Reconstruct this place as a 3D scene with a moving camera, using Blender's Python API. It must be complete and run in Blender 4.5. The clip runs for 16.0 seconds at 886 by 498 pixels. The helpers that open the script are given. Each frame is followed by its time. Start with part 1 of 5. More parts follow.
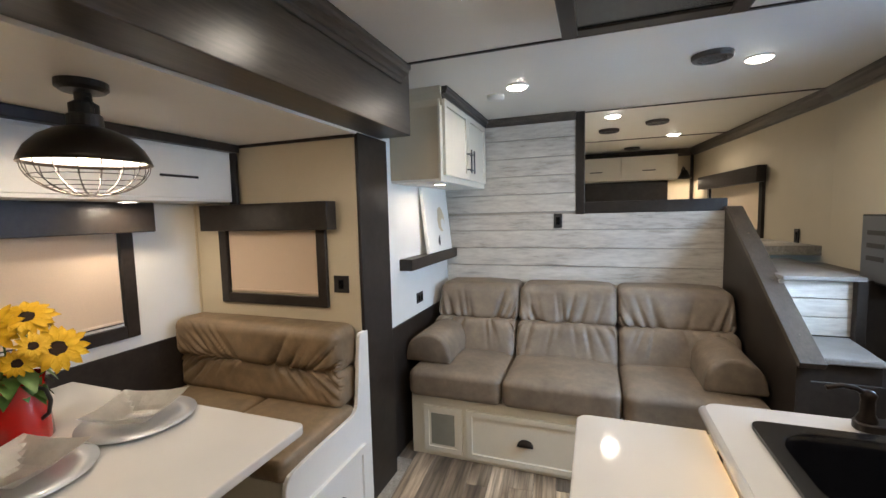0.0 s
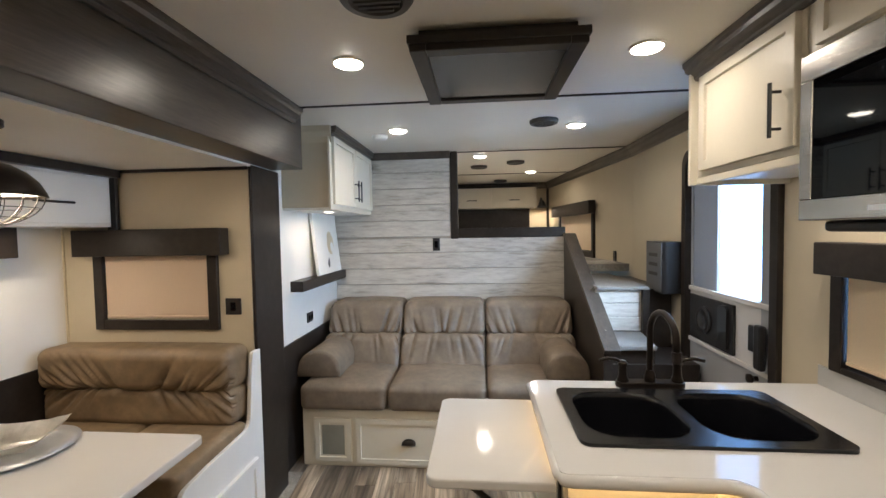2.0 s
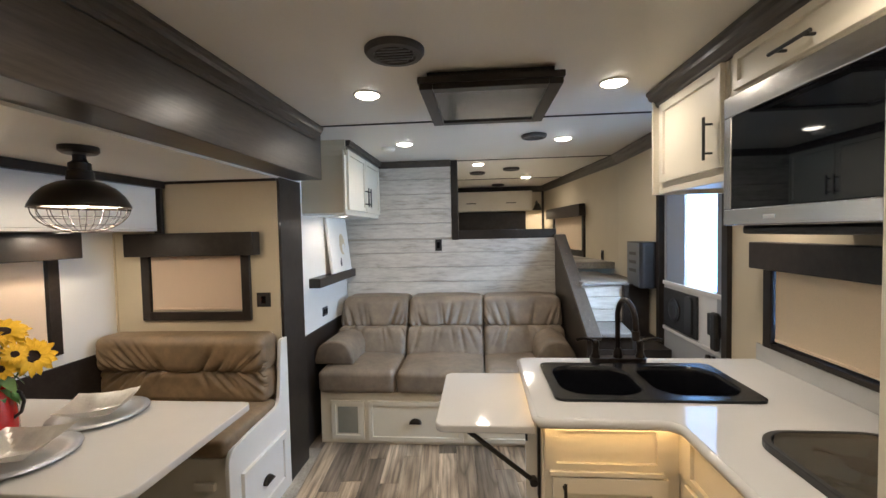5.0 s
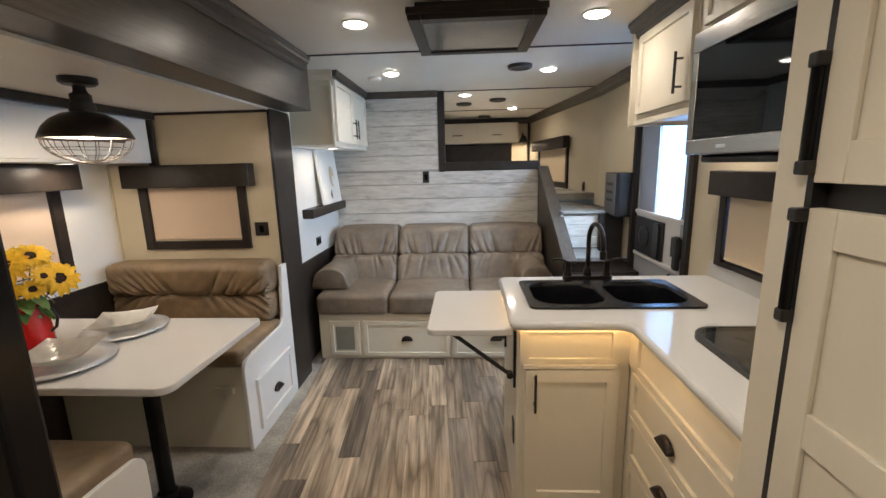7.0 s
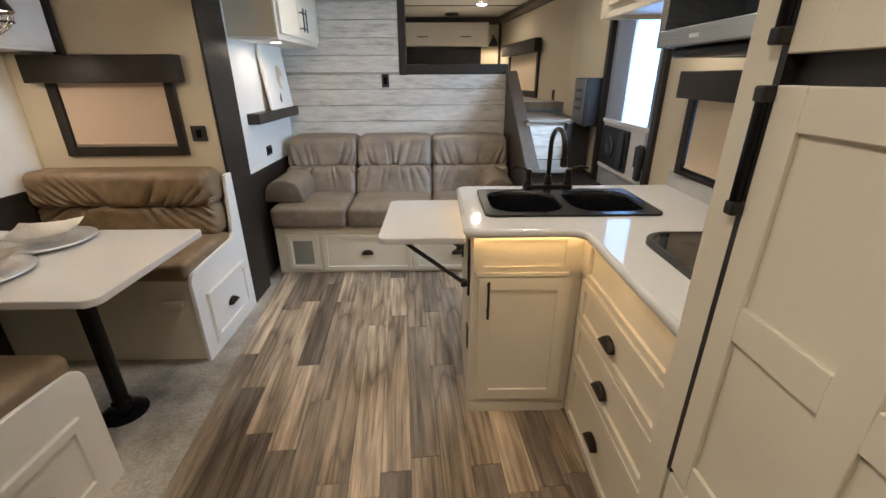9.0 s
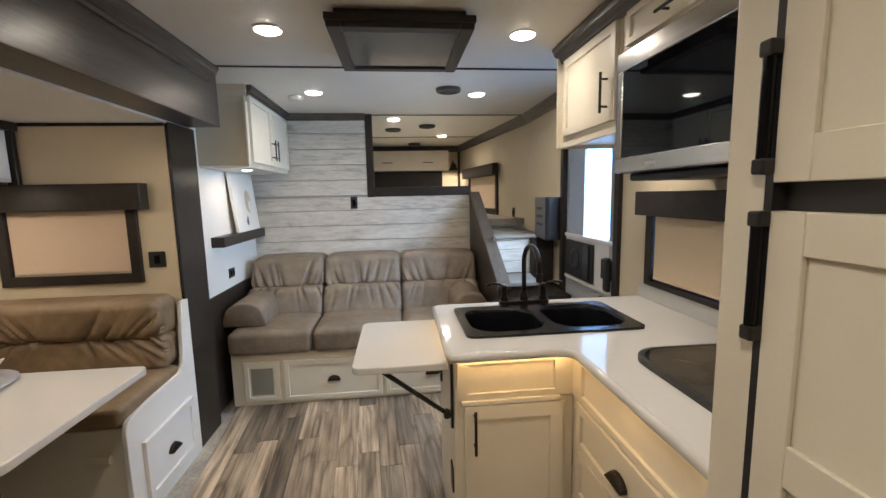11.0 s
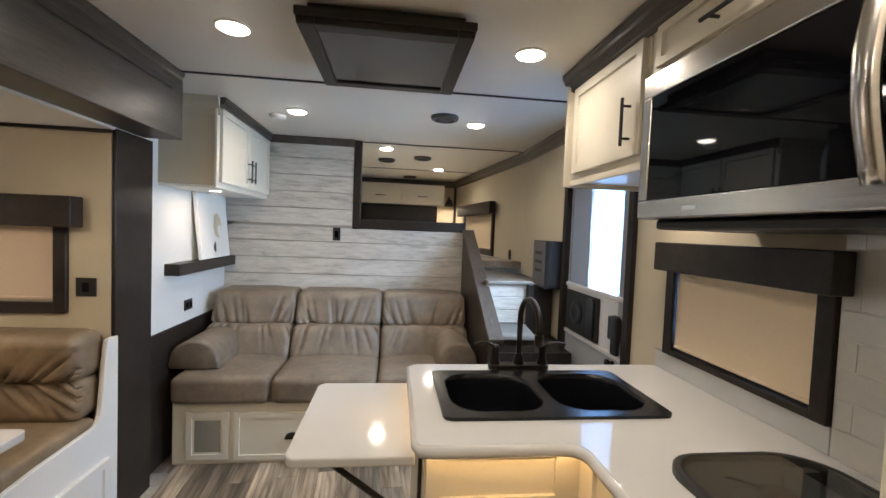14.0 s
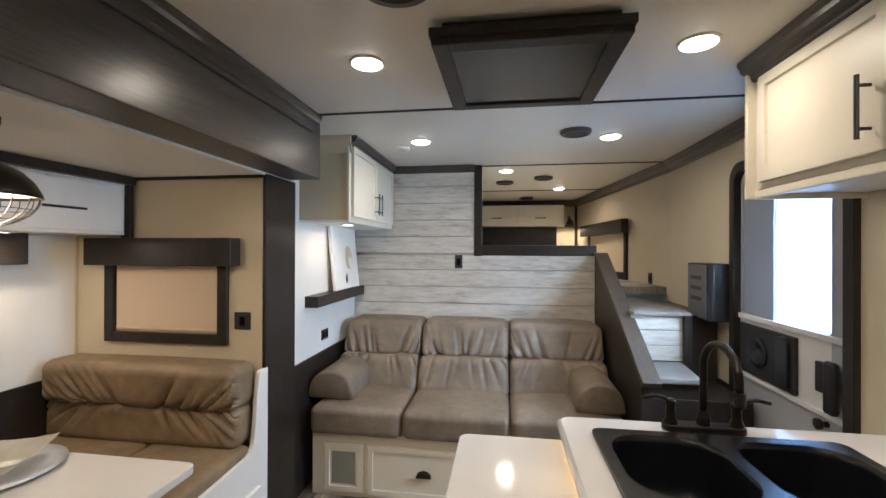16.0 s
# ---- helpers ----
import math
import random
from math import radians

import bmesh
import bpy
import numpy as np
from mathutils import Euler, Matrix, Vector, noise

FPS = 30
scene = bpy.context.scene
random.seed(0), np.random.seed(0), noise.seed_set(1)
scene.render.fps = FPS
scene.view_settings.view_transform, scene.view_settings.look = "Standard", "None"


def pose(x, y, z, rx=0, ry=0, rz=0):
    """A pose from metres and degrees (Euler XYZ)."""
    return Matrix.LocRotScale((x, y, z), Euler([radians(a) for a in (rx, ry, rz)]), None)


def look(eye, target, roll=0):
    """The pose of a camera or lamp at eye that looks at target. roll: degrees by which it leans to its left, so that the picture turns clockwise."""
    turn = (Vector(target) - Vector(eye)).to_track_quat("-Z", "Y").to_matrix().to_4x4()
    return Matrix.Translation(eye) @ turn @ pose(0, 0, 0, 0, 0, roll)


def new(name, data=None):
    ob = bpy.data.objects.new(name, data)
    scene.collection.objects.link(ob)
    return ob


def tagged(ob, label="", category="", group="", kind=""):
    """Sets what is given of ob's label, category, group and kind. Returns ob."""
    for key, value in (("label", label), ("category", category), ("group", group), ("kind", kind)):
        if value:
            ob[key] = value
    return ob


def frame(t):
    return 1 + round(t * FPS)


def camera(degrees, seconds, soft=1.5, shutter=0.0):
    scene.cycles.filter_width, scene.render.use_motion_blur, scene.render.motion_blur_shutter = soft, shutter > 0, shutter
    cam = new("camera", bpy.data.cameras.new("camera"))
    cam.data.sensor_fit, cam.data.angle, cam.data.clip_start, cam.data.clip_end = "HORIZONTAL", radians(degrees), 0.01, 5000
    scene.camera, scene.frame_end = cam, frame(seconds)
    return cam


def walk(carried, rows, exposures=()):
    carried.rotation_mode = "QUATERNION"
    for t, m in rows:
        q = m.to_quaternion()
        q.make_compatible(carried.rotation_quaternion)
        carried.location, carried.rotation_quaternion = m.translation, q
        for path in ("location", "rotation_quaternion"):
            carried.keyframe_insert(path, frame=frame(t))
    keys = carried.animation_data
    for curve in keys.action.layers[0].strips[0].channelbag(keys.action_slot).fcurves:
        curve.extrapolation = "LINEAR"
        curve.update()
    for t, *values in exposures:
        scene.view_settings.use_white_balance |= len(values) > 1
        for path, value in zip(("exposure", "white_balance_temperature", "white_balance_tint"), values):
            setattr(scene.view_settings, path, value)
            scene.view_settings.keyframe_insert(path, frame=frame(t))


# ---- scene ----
cam = camera(93.4, 16.0)
PATH = [
    (0, (0.323, 0.184, 1.458), (-0.362, 2.056, 1.289), -1.4),
    (0.5, (0.336, 0.118, 1.458), (-0.101, 2.063, 1.291), -1.2),
    (1, (0.375, 0.07, 1.463), (0.081, 2.042, 1.303), -1.1),
    (1.5, (0.425, -0.038, 1.479), (0.211, 1.946, 1.35), -0.8),
    (2, (0.424, -0.124, 1.494), (0.25, 1.866, 1.409), -1.0),
    (2.5, (0.418, -0.184, 1.491), (0.265, 1.809, 1.431), -1.3),
    (3, (0.419, -0.263, 1.505), (0.272, 1.731, 1.456), -1.4),
    (3.5, (0.42, -0.313, 1.502), (0.265, 1.681, 1.455), -1.4),
    (4, (0.426, -0.344, 1.504), (0.252, 1.648, 1.446), -1.2),
    (6.5, (0.437, -0.606, 1.504), (0.288, 1.372, 1.247), -1.5),
    (7, (0.436, -0.618, 1.488), (0.324, 1.34, 1.096), -1.4),
    (7.5, (0.486, -0.576, 1.464), (0.419, 1.341, 0.897), -0.9),
    (8, (0.503, -0.555, 1.443), (0.469, 1.286, 0.661), -0.4),
    (10.5, (0.503, -0.495, 1.41), (0.651, 1.437, 0.914), -1.1),
    (11, (0.453, -0.462, 1.438), (0.661, 1.51, 1.181), -1.2),
    (11.5, (0.439, -0.426, 1.448), (0.696, 1.551, 1.288), -0.6),
    (12, (0.476, -0.293, 1.452), (0.752, 1.685, 1.335), 0.0),
    (12.5, (0.515, -0.2, 1.44), (0.772, 1.781, 1.329), 0.3),
    (13, (0.537, -0.165, 1.437), (0.79, 1.815, 1.32), 1.0),
    (13.5, (0.538, -0.145, 1.437), (0.783, 1.837, 1.331), 1.8),
    (14, (0.535, -0.141, 1.444), (0.768, 1.844, 1.358), 2.3),
    (14.5, (0.533, -0.113, 1.454), (0.768, 1.872, 1.394), 2.3),
    (15, (0.514, -0.053, 1.462), (0.753, 1.933, 1.441), 1.7),
    (15.5, (0.444, -0.013, 1.477), (0.485, 1.986, 1.491), 0.8),
    (16, (0.418, 0.031, 1.475), (0.132, 2.01, 1.481), 0.2),
]
walk(cam, [(t, look(eye, target, roll)) for t, eye, target, roll in PATH])

# ---- world and light ----
world = bpy.data.worlds.new("world")
scene.world = world
world.use_nodes = True
wt = world.node_tree
sky = wt.nodes.new("ShaderNodeTexSky")
sky.sky_type, sky.sun_disc = "NISHITA", False
sky.sun_elevation, sky.sun_rotation = radians(40), radians(60)
wt.links.new(sky.outputs[0], wt.nodes["Background"].inputs[0])
wt.nodes["Background"].inputs[1].default_value = 0.12
scene.view_settings.exposure = 0.14

WARM = (1.0, 0.83, 0.64)
NEUTRAL = (1.0, 0.868, 0.725)
AMBER = (1.0, 0.66, 0.32)
COOL = (0.52, 0.72, 1.0)


def lamp(name, at, toward, watts, color, size, size_y=0.0, spread=180.0):
    data = bpy.data.lights.new(name, "AREA")
    data.energy, data.color, data.size = watts, color, size
    data.shape = "RECTANGLE" if size_y else "DISK"
    if size_y:
        data.size_y = size_y
    data.spread = radians(spread)
    ob = new(name, data)
    ob.matrix_world = look(at, toward)
    return ob


CEIL = 2.15
# The y 0.38 pair continues the row out of view; y -0.50 is added fill for fridge.
DOWNLIGHTS = [(-0.07, 1.48, 3.0), (1.04, 1.48, 2.6), (-0.09, 2.57, 2.3), (1.04, 2.60, 2.3), (0.44, 3.60, 3.6), (1.01, 4.69, 3.6), (-0.07, 0.38, 3.0), (1.04, 0.38, 3.4), (0.25, -0.50, 7.8)]
for lx, ly, w in DOWNLIGHTS:
    lamp("downlight_and_fill_lamp", (lx, ly, CEIL - 0.022), (lx, ly, 0), w, NEUTRAL, 0.10, spread=158)
lamp("cabinet_puck_lamp", (-0.58, 2.62, 1.615), (-0.58, 2.62, 0), 1.3, WARM, 0.06)
lamp("galley_puck_lamp", (1.48, 1.30, 1.672), (1.48, 1.30, 0), 1.2, NEUTRAL, 0.06)
lamp("dinette_puck_lamp", (-1.585, 1.43, 1.523), (-1.585, 1.43, 0), 2.6, WARM, 0.06)
lamp("counter_strip_lamp", (0.84, 0.905, 0.866), (0.84, 0.93, 0.0), 0.24, AMBER, 0.42, 0.012)
lamp("counter_strip_lamp", (1.032, 0.56, 0.866), (1.06, 0.56, 0.0), 0.24, AMBER, 0.012, 0.60)
lamp("counter_strip_lamp", (0.622, 1.18, 0.876), (0.50, 1.18, 0.80), 0.16, AMBER, 0.012, 0.50)
lamp("door_daylight_lamp", (1.80, 2.00, 1.46), (0.30, 2.85, 0.72), 20.0, COOL, 0.36, 0.54, 125)
lamp("sconce_lamp", (1.28, 5.66, 1.76), (1.28, 5.70, 0), 1.6, WARM, 0.06)

# ---- materials ----


def nodes_of(name):
    m = bpy.data.materials.new(name)
    m.use_nodes = True
    return m, m.node_tree, m.node_tree.nodes["Principled BSDF"]


def coords(nt, scale):
    tc = nt.nodes.new("ShaderNodeTexCoord")
    mp = nt.nodes.new("ShaderNodeMapping")
    mp.inputs["Scale"].default_value = scale
    nt.links.new(tc.outputs["Object"], mp.inputs[0])
    return mp.outputs[0]


def noise_tex(nt, vec, scale, detail=5.0, rough=0.6):
    n = nt.nodes.new("ShaderNodeTexNoise")
    n.inputs["Scale"].default_value, n.inputs["Detail"].default_value, n.inputs["Roughness"].default_value = scale, detail, rough
    nt.links.new(vec, n.inputs["Vector"])
    return n.outputs[0]


def ramp(nt, fac, stops):
    r = nt.nodes.new("ShaderNodeValToRGB")
    e = r.color_ramp.elements
    while len(e) < len(stops):
        e.new(0.5)
    for el, (p, c) in zip(e, stops):
        el.position, el.color = p, (*c, 1)
    nt.links.new(fac, r.inputs[0])
    return r.outputs[0]


def mixc(nt, a, b, fac, mode="MIX"):
    m = nt.nodes.new("ShaderNodeMix")
    m.data_type, m.blend_type = "RGBA", mode
    for sock, v in ((0, fac), (6, a), (7, b)):
        if isinstance(v, (int, float)):
            m.inputs[sock].default_value = v
        elif isinstance(v, tuple):
            m.inputs[sock].default_value = (*v, 1)
        else:
            nt.links.new(v, m.inputs[sock])
    return m.outputs[2]


def bump(nt, bsdf, height, strength, dist=0.002):
    b = nt.nodes.new("ShaderNodeBump")
    b.inputs["Strength"].default_value, b.inputs["Distance"].default_value = strength, dist
    nt.links.new(height, b.inputs["Height"])
    nt.links.new(b.outputs[0], bsdf.inputs["Normal"])


def plain(name, color, rough, metal=0.0, vary=0.10, scale=(3, 3, 3), fine=60.0, bumps=0.08, coat=0.0):
    """A coloured surface with broad mottling and fine grain."""
    m, nt, b = nodes_of(name)
    v = coords(nt, scale)
    broad, small = noise_tex(nt, v, 1.3, 4), noise_tex(nt, v, fine, 3)
    dark = tuple(c * (1 - vary) for c in color)
    light = tuple(min(1, c * (1 + vary * 0.6)) for c in color)
    c1 = ramp(nt, broad, [(0.3, dark), (0.7, light)])
    c2 = ramp(nt, small, [(0.3, (1 - vary * 0.5,) * 3), (0.7, (1, 1, 1))])
    nt.links.new(mixc(nt, c1, c2, 1.0, "MULTIPLY"), b.inputs["Base Color"])
    rr = nt.nodes.new("ShaderNodeMapRange")
    rr.inputs["To Min"].default_value, rr.inputs["To Max"].default_value = max(0.01, rough - min(0.07, rough * 0.35)), min(1, rough + min(0.07, rough * 0.35))
    nt.links.new(broad, rr.inputs[0])
    nt.links.new(rr.outputs[0], b.inputs["Roughness"])
    b.inputs["Metallic"].default_value = metal
    b.inputs["Coat Weight"].default_value = coat
    b.inputs["Coat Roughness"].default_value = 0.15
    if bumps:
        bump(nt, b, small, bumps)
    return m


def wood(name, colors, stretch, rough=0.4, bumps=0.15, per_piece=0.0, knots=0.0):
    """Grain drawn out along one axis; per_piece varies the tone from board to board."""
    m, nt, b = nodes_of(name)
    tc = nt.nodes.new("ShaderNodeTexCoord")
    info = nt.nodes.new("ShaderNodeObjectInfo")
    shift = nt.nodes.new("ShaderNodeVectorMath")
    shift.operation = "SCALE"
    shift.inputs[0].default_value = (31, 17, 23)
    nt.links.new(info.outputs["Random"], shift.inputs["Scale"])
    add = nt.nodes.new("ShaderNodeVectorMath")
    nt.links.new(tc.outputs["Object"], add.inputs[0])
    if per_piece or knots:
        nt.links.new(shift.outputs[0], add.inputs[1])
    mp = nt.nodes.new("ShaderNodeMapping")
    mp.inputs["Scale"].default_value = stretch
    nt.links.new(add.outputs[0], mp.inputs[0])
    warp = noise_tex(nt, mp.outputs[0], 1.2, 6, 0.65)
    fine = noise_tex(nt, mp.outputs[0], 7.0, 8, 0.7)
    mix = nt.nodes.new("ShaderNodeMath")
    mix.operation = "MULTIPLY_ADD"
    nt.links.new(fine, mix.inputs[0])
    mix.inputs[1].default_value = 0.55
    half = nt.nodes.new("ShaderNodeMath")
    half.operation = "MULTIPLY"
    half.inputs[1].default_value = 0.45
    nt.links.new(warp, half.inputs[0])
    nt.links.new(half.outputs[0], mix.inputs[2])
    n = len(colors) - 1
    col = ramp(nt, mix.outputs[0], [(0.34 + 0.32 * i / n, c) for i, c in enumerate(colors)])
    if per_piece:
        tone = ramp(nt, info.outputs["Random"], [(0.0, (1 - per_piece, 1 - per_piece * 0.98, 1 - per_piece)), (0.3, (1.05, 0.95, 0.86)), (0.5, (0.52, 0.51, 0.53)), (0.75, (1.45, 1.40, 1.33)), (1.0, (2.0, 1.93, 1.83))])
        col = mixc(nt, col, tone, 1.0, "MULTIPLY")
    if knots:
        kn = noise_tex(nt, mp.outputs[0], 2.6, 2, 0.4)
        col = mixc(nt, col, (0.16, 0.13, 0.10), ramp(nt, kn, [(0.66, (0, 0, 0)), (0.80, (knots,) * 3)]))
    nt.links.new(col, b.inputs["Base Color"])
    b.inputs["Roughness"].default_value = rough
    bump(nt, b, fine, bumps)
    return m


def plank_floor(name):
    """Printed vinyl plank: cathedral growth lines, fibres along the board, and a tone of its own for every board."""
    m, nt, b = nodes_of(name)
    tc = nt.nodes.new("ShaderNodeTexCoord")
    info = nt.nodes.new("ShaderNodeObjectInfo")
    shift = nt.nodes.new("ShaderNodeVectorMath")
    shift.operation = "SCALE"
    shift.inputs[0].default_value = (37, 19, 29)
    nt.links.new(info.outputs["Random"], shift.inputs["Scale"])
    add = nt.nodes.new("ShaderNodeVectorMath")
    nt.links.new(tc.outputs["Object"], add.inputs[0])
    nt.links.new(shift.outputs[0], add.inputs[1])

    def stretched(scale):
        mp = nt.nodes.new("ShaderNodeMapping")
        mp.inputs["Scale"].default_value = scale
        nt.links.new(add.outputs[0], mp.inputs[0])
        return mp.outputs[0]

    def math_node(op, a, value):
        k = nt.nodes.new("ShaderNodeMath")
        k.operation = op
        nt.links.new(a, k.inputs[0])
        k.inputs[1].default_value = value
        return k.outputs[0]

    swell = noise_tex(nt, stretched((6.0, 0.75, 6.0)), 1.0, 2, 0.45)
    rings = math_node("PINGPONG", math_node("MULTIPLY", swell, 10.0), 1.0)
    fibre = noise_tex(nt, stretched((52, 1.8, 52)), 1.0, 5, 0.65)
    patch = noise_tex(nt, stretched((9, 2.0, 9)), 1.0, 4, 0.6)
    body = ramp(nt, patch, [(0.28, (0.20, 0.162, 0.128)), (0.5, (0.345, 0.285, 0.226)), (0.72, (0.50, 0.43, 0.35))])
    lines = ramp(nt, rings, [(0.0, (0.50, 0.47, 0.44)), (0.22, (0.86, 0.85, 0.83)), (0.6, (1.06, 1.06, 1.05)), (1.0, (1.16, 1.16, 1.15))])
    fib = ramp(nt, fibre, [(0.33, (0.42, 0.40, 0.38)), (0.50, (0.95, 0.94, 0.92)), (0.68, (1.38, 1.37, 1.35))])
    tone = ramp(nt, info.outputs["Random"], [(0.0, (0.42, 0.39, 0.37)), (0.22, (0.58, 0.57, 0.57)), (0.45, (1.02, 0.94, 0.83)), (0.6, (0.50, 0.48, 0.46)), (0.8, (1.15, 1.08, 0.98)), (1.0, (1.36, 1.29, 1.19))])
    col = mixc(nt, mixc(nt, mixc(nt, body, lines, 1.0, "MULTIPLY"), fib, 1.0, "MULTIPLY"), tone, 1.0, "MULTIPLY")
    nt.links.new(col, b.inputs["Base Color"])
    b.inputs["Roughness"].default_value = 0.30
    bump(nt, b, fibre, 0.12)
    return m


def glow(name, color, strength):
    m, nt, b = nodes_of(name)
    b.inputs["Base Color"].default_value = (*color, 1)
    b.inputs["Emission Color"].default_value = (*color, 1)
    b.inputs["Emission Strength"].default_value = strength
    return m


def leather(name, color):
    m, nt, b = nodes_of(name)
    v = coords(nt, (1, 1, 1))
    cloud, mid, pores = noise_tex(nt, v, 5, 6, 0.65), noise_tex(nt, v, 22, 5), noise_tex(nt, v, 260, 2)
    c1 = ramp(nt, cloud, [(0.32, tuple(c * 0.72 for c in color)), (0.55, color), (0.75, tuple(min(1, c * 1.35) for c in color))])
    c2 = ramp(nt, mid, [(0.3, (0.82, 0.80, 0.78)), (0.7, (1.08, 1.06, 1.04))])
    nt.links.new(mixc(nt, c1, c2, 1.0, "MULTIPLY"), b.inputs["Base Color"])
    b.inputs["Roughness"].default_value = 0.50
    bump(nt, b, mixc(nt, mid, pores, 0.35), 0.30, 0.004)
    return m


def shade_cloth(name, color, through_=0.45):
    m, nt, b = nodes_of(name)
    v = coords(nt, (1, 1, 1))
    weave = noise_tex(nt, v, 300, 2)
    c = ramp(nt, weave, [(0.3, tuple(x * 0.93 for x in color)), (0.7, color)])
    nt.links.new(c, b.inputs["Base Color"])
    b.inputs["Roughness"].default_value = 0.9
    t = nt.nodes.new("ShaderNodeBsdfTranslucent")
    nt.links.new(c, t.inputs[0])
    mx = nt.nodes.new("ShaderNodeMixShader")
    mx.inputs[0].default_value = through_
    nt.links.new(b.outputs[0], mx.inputs[1])
    nt.links.new(t.outputs[0], mx.inputs[2])
    nt.links.new(mx.outputs[0], nt.nodes["Material Output"].inputs[0])
    return m


def glass(name, tint=(1, 1, 1), rough=0.0):
    m, nt, b = nodes_of(name)
    b.inputs["Base Color"].default_value = (*tint, 1)
    b.inputs["Transmission Weight"].default_value = 1.0
    b.inputs["Roughness"].default_value = rough
    b.inputs["IOR"].default_value = 1.45
    return m


DARK = wood("dark_stained_wood", [(0.013, 0.010, 0.008), (0.022, 0.017, 0.014), (0.034, 0.027, 0.022)], (3, 3, 3), 0.36, 0.10)
# Same stain as DARK, lightened: lamp sheen on the beam is in the colour.
DARK_Y = wood("dark_stained_wood_long_sheen", [(0.030, 0.024, 0.019), (0.058, 0.047, 0.038), (0.090, 0.074, 0.060)], (14, 1.2, 14), 0.30, 0.07)
DARK.node_tree.nodes["Principled BSDF"].inputs["Specular IOR Level"].default_value = 0.30
DARK_Y.node_tree.nodes["Principled BSDF"].inputs["Specular IOR Level"].default_value = 0.55
CREAM = plain("cream_cabinet_paint", (0.70, 0.645, 0.53), 0.42, vary=0.05, scale=(2, 2, 2), bumps=0.04)
WHITE = plain("white_cabinet_paint", (0.76, 0.74, 0.69), 0.40, vary=0.05, scale=(2, 2, 2), bumps=0.04)
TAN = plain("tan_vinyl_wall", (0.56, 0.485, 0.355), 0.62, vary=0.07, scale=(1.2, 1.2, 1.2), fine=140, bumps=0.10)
PALE = plain("pale_wall_board", (0.74, 0.72, 0.67), 0.55, vary=0.05, scale=(1.5, 1.5, 1.5), fine=120, bumps=0.06)
CEILING = plain("ceiling_panel", (0.76, 0.725, 0.645), 0.42, vary=0.05, scale=(0.9, 0.9, 0.9), fine=110, bumps=0.05)
COUNTER = plain("white_solid_surface", (0.59, 0.58, 0.56), 0.075, vary=0.03, scale=(2, 2, 2), fine=220, bumps=0.0)
BLACK = plain("black_fittings", (0.014, 0.013, 0.013), 0.38, vary=0.25, fine=160)
BLACK_GLOSS = plain("black_gloss", (0.004, 0.004, 0.005), 0.16, vary=0.2, bumps=0.0)
BLACK_GLOSS.node_tree.nodes["Principled BSDF"].inputs["Specular IOR Level"].default_value = 0.25
SINK = plain("black_composite_sink", (0.006, 0.0065, 0.009), 0.24, vary=0.25, fine=300, bumps=0.05)
SINK.node_tree.nodes["Principled BSDF"].inputs["Specular IOR Level"].default_value = 0.45
BRONZE = plain("oil_rubbed_bronze", (0.030, 0.023, 0.019), 0.33, metal=0.7, vary=0.3, fine=90)
STEEL = plain("brushed_steel", (0.62, 0.60, 0.57), 0.22, metal=1.0, vary=0.10, scale=(1, 1, 90), fine=20, bumps=0.04)
SILVER = plain("hammered_silver", (0.88, 0.86, 0.82), 0.34, metal=0.7, vary=0.10, scale=(8, 8, 8), fine=12, bumps=0.22)
PEWTER = plain("grey_charger", (0.66, 0.67, 0.69), 0.32, metal=0.5, vary=0.15, scale=(4, 4, 4), fine=60)
MW_GLASS = plain("dark_oven_glass", (0.002, 0.002, 0.0025), 0.03, vary=0.1, bumps=0.0)
MW_GLASS.node_tree.nodes["Principled BSDF"].inputs["Specular IOR Level"].default_value = 0.32
RED = plain("red_enamel", (0.55, 0.012, 0.010), 0.22, vary=0.12, coat=0.5, bumps=0.02)
YELLOW = plain("sunflower_yellow", (0.85, 0.50, 0.012), 0.6, vary=0.25, fine=40)
SEED = plain("sunflower_centre", (0.035, 0.014, 0.006), 0.9, vary=0.4, fine=200, bumps=0.6)
LEAF = plain("leaf_green", (0.10, 0.20, 0.035), 0.55, vary=0.35, fine=40)
LEATHER = leather("taupe_leather", (0.185, 0.146, 0.108))
LEATHER_B = leather("brown_leather", (0.225, 0.160, 0.095))
STEP_CARPET = plain("grey_step_carpet", (0.21, 0.195, 0.175), 0.95, vary=0.5, scale=(1, 1, 1), fine=170, bumps=1.0)
GRILLE = plain("olive_grey_mesh", (0.27, 0.26, 0.215), 0.7, vary=0.2, fine=400, bumps=0.3)
CARPET = plain("speckled_carpet", (0.47, 0.43, 0.37), 0.95, vary=0.75, scale=(1, 1, 1), fine=85, bumps=1.0)
FLOORWOOD = plank_floor("grey_brown_vinyl_plank")
PLANKWALL = wood("whitewashed_plank", [(0.24, 0.21, 0.17), (0.45, 0.41, 0.355), (0.56, 0.52, 0.455), (0.64, 0.60, 0.535)], (1.1, 6.5, 6.5), 0.5, 0.10, per_piece=0.0, knots=0.85)
JOINT = plain("plank_joint_line", (0.36, 0.325, 0.275), 0.8)
SHADE = shade_cloth("peach_roller_shade", (0.82, 0.66, 0.51), 0.35)
SHADE_TAN = shade_cloth("cream_roller_shade", (0.78, 0.62, 0.43), 0.10)
BEDDING = shade_cloth("white_bedding", (0.78, 0.76, 0.72), 0.0)
DOORGREY = plain("door_white_plastic", (0.62, 0.61, 0.60), 0.4, vary=0.06)
SCREEN = plain("grey_screen_panel", (0.34, 0.35, 0.37), 0.5, vary=0.1, fine=300)
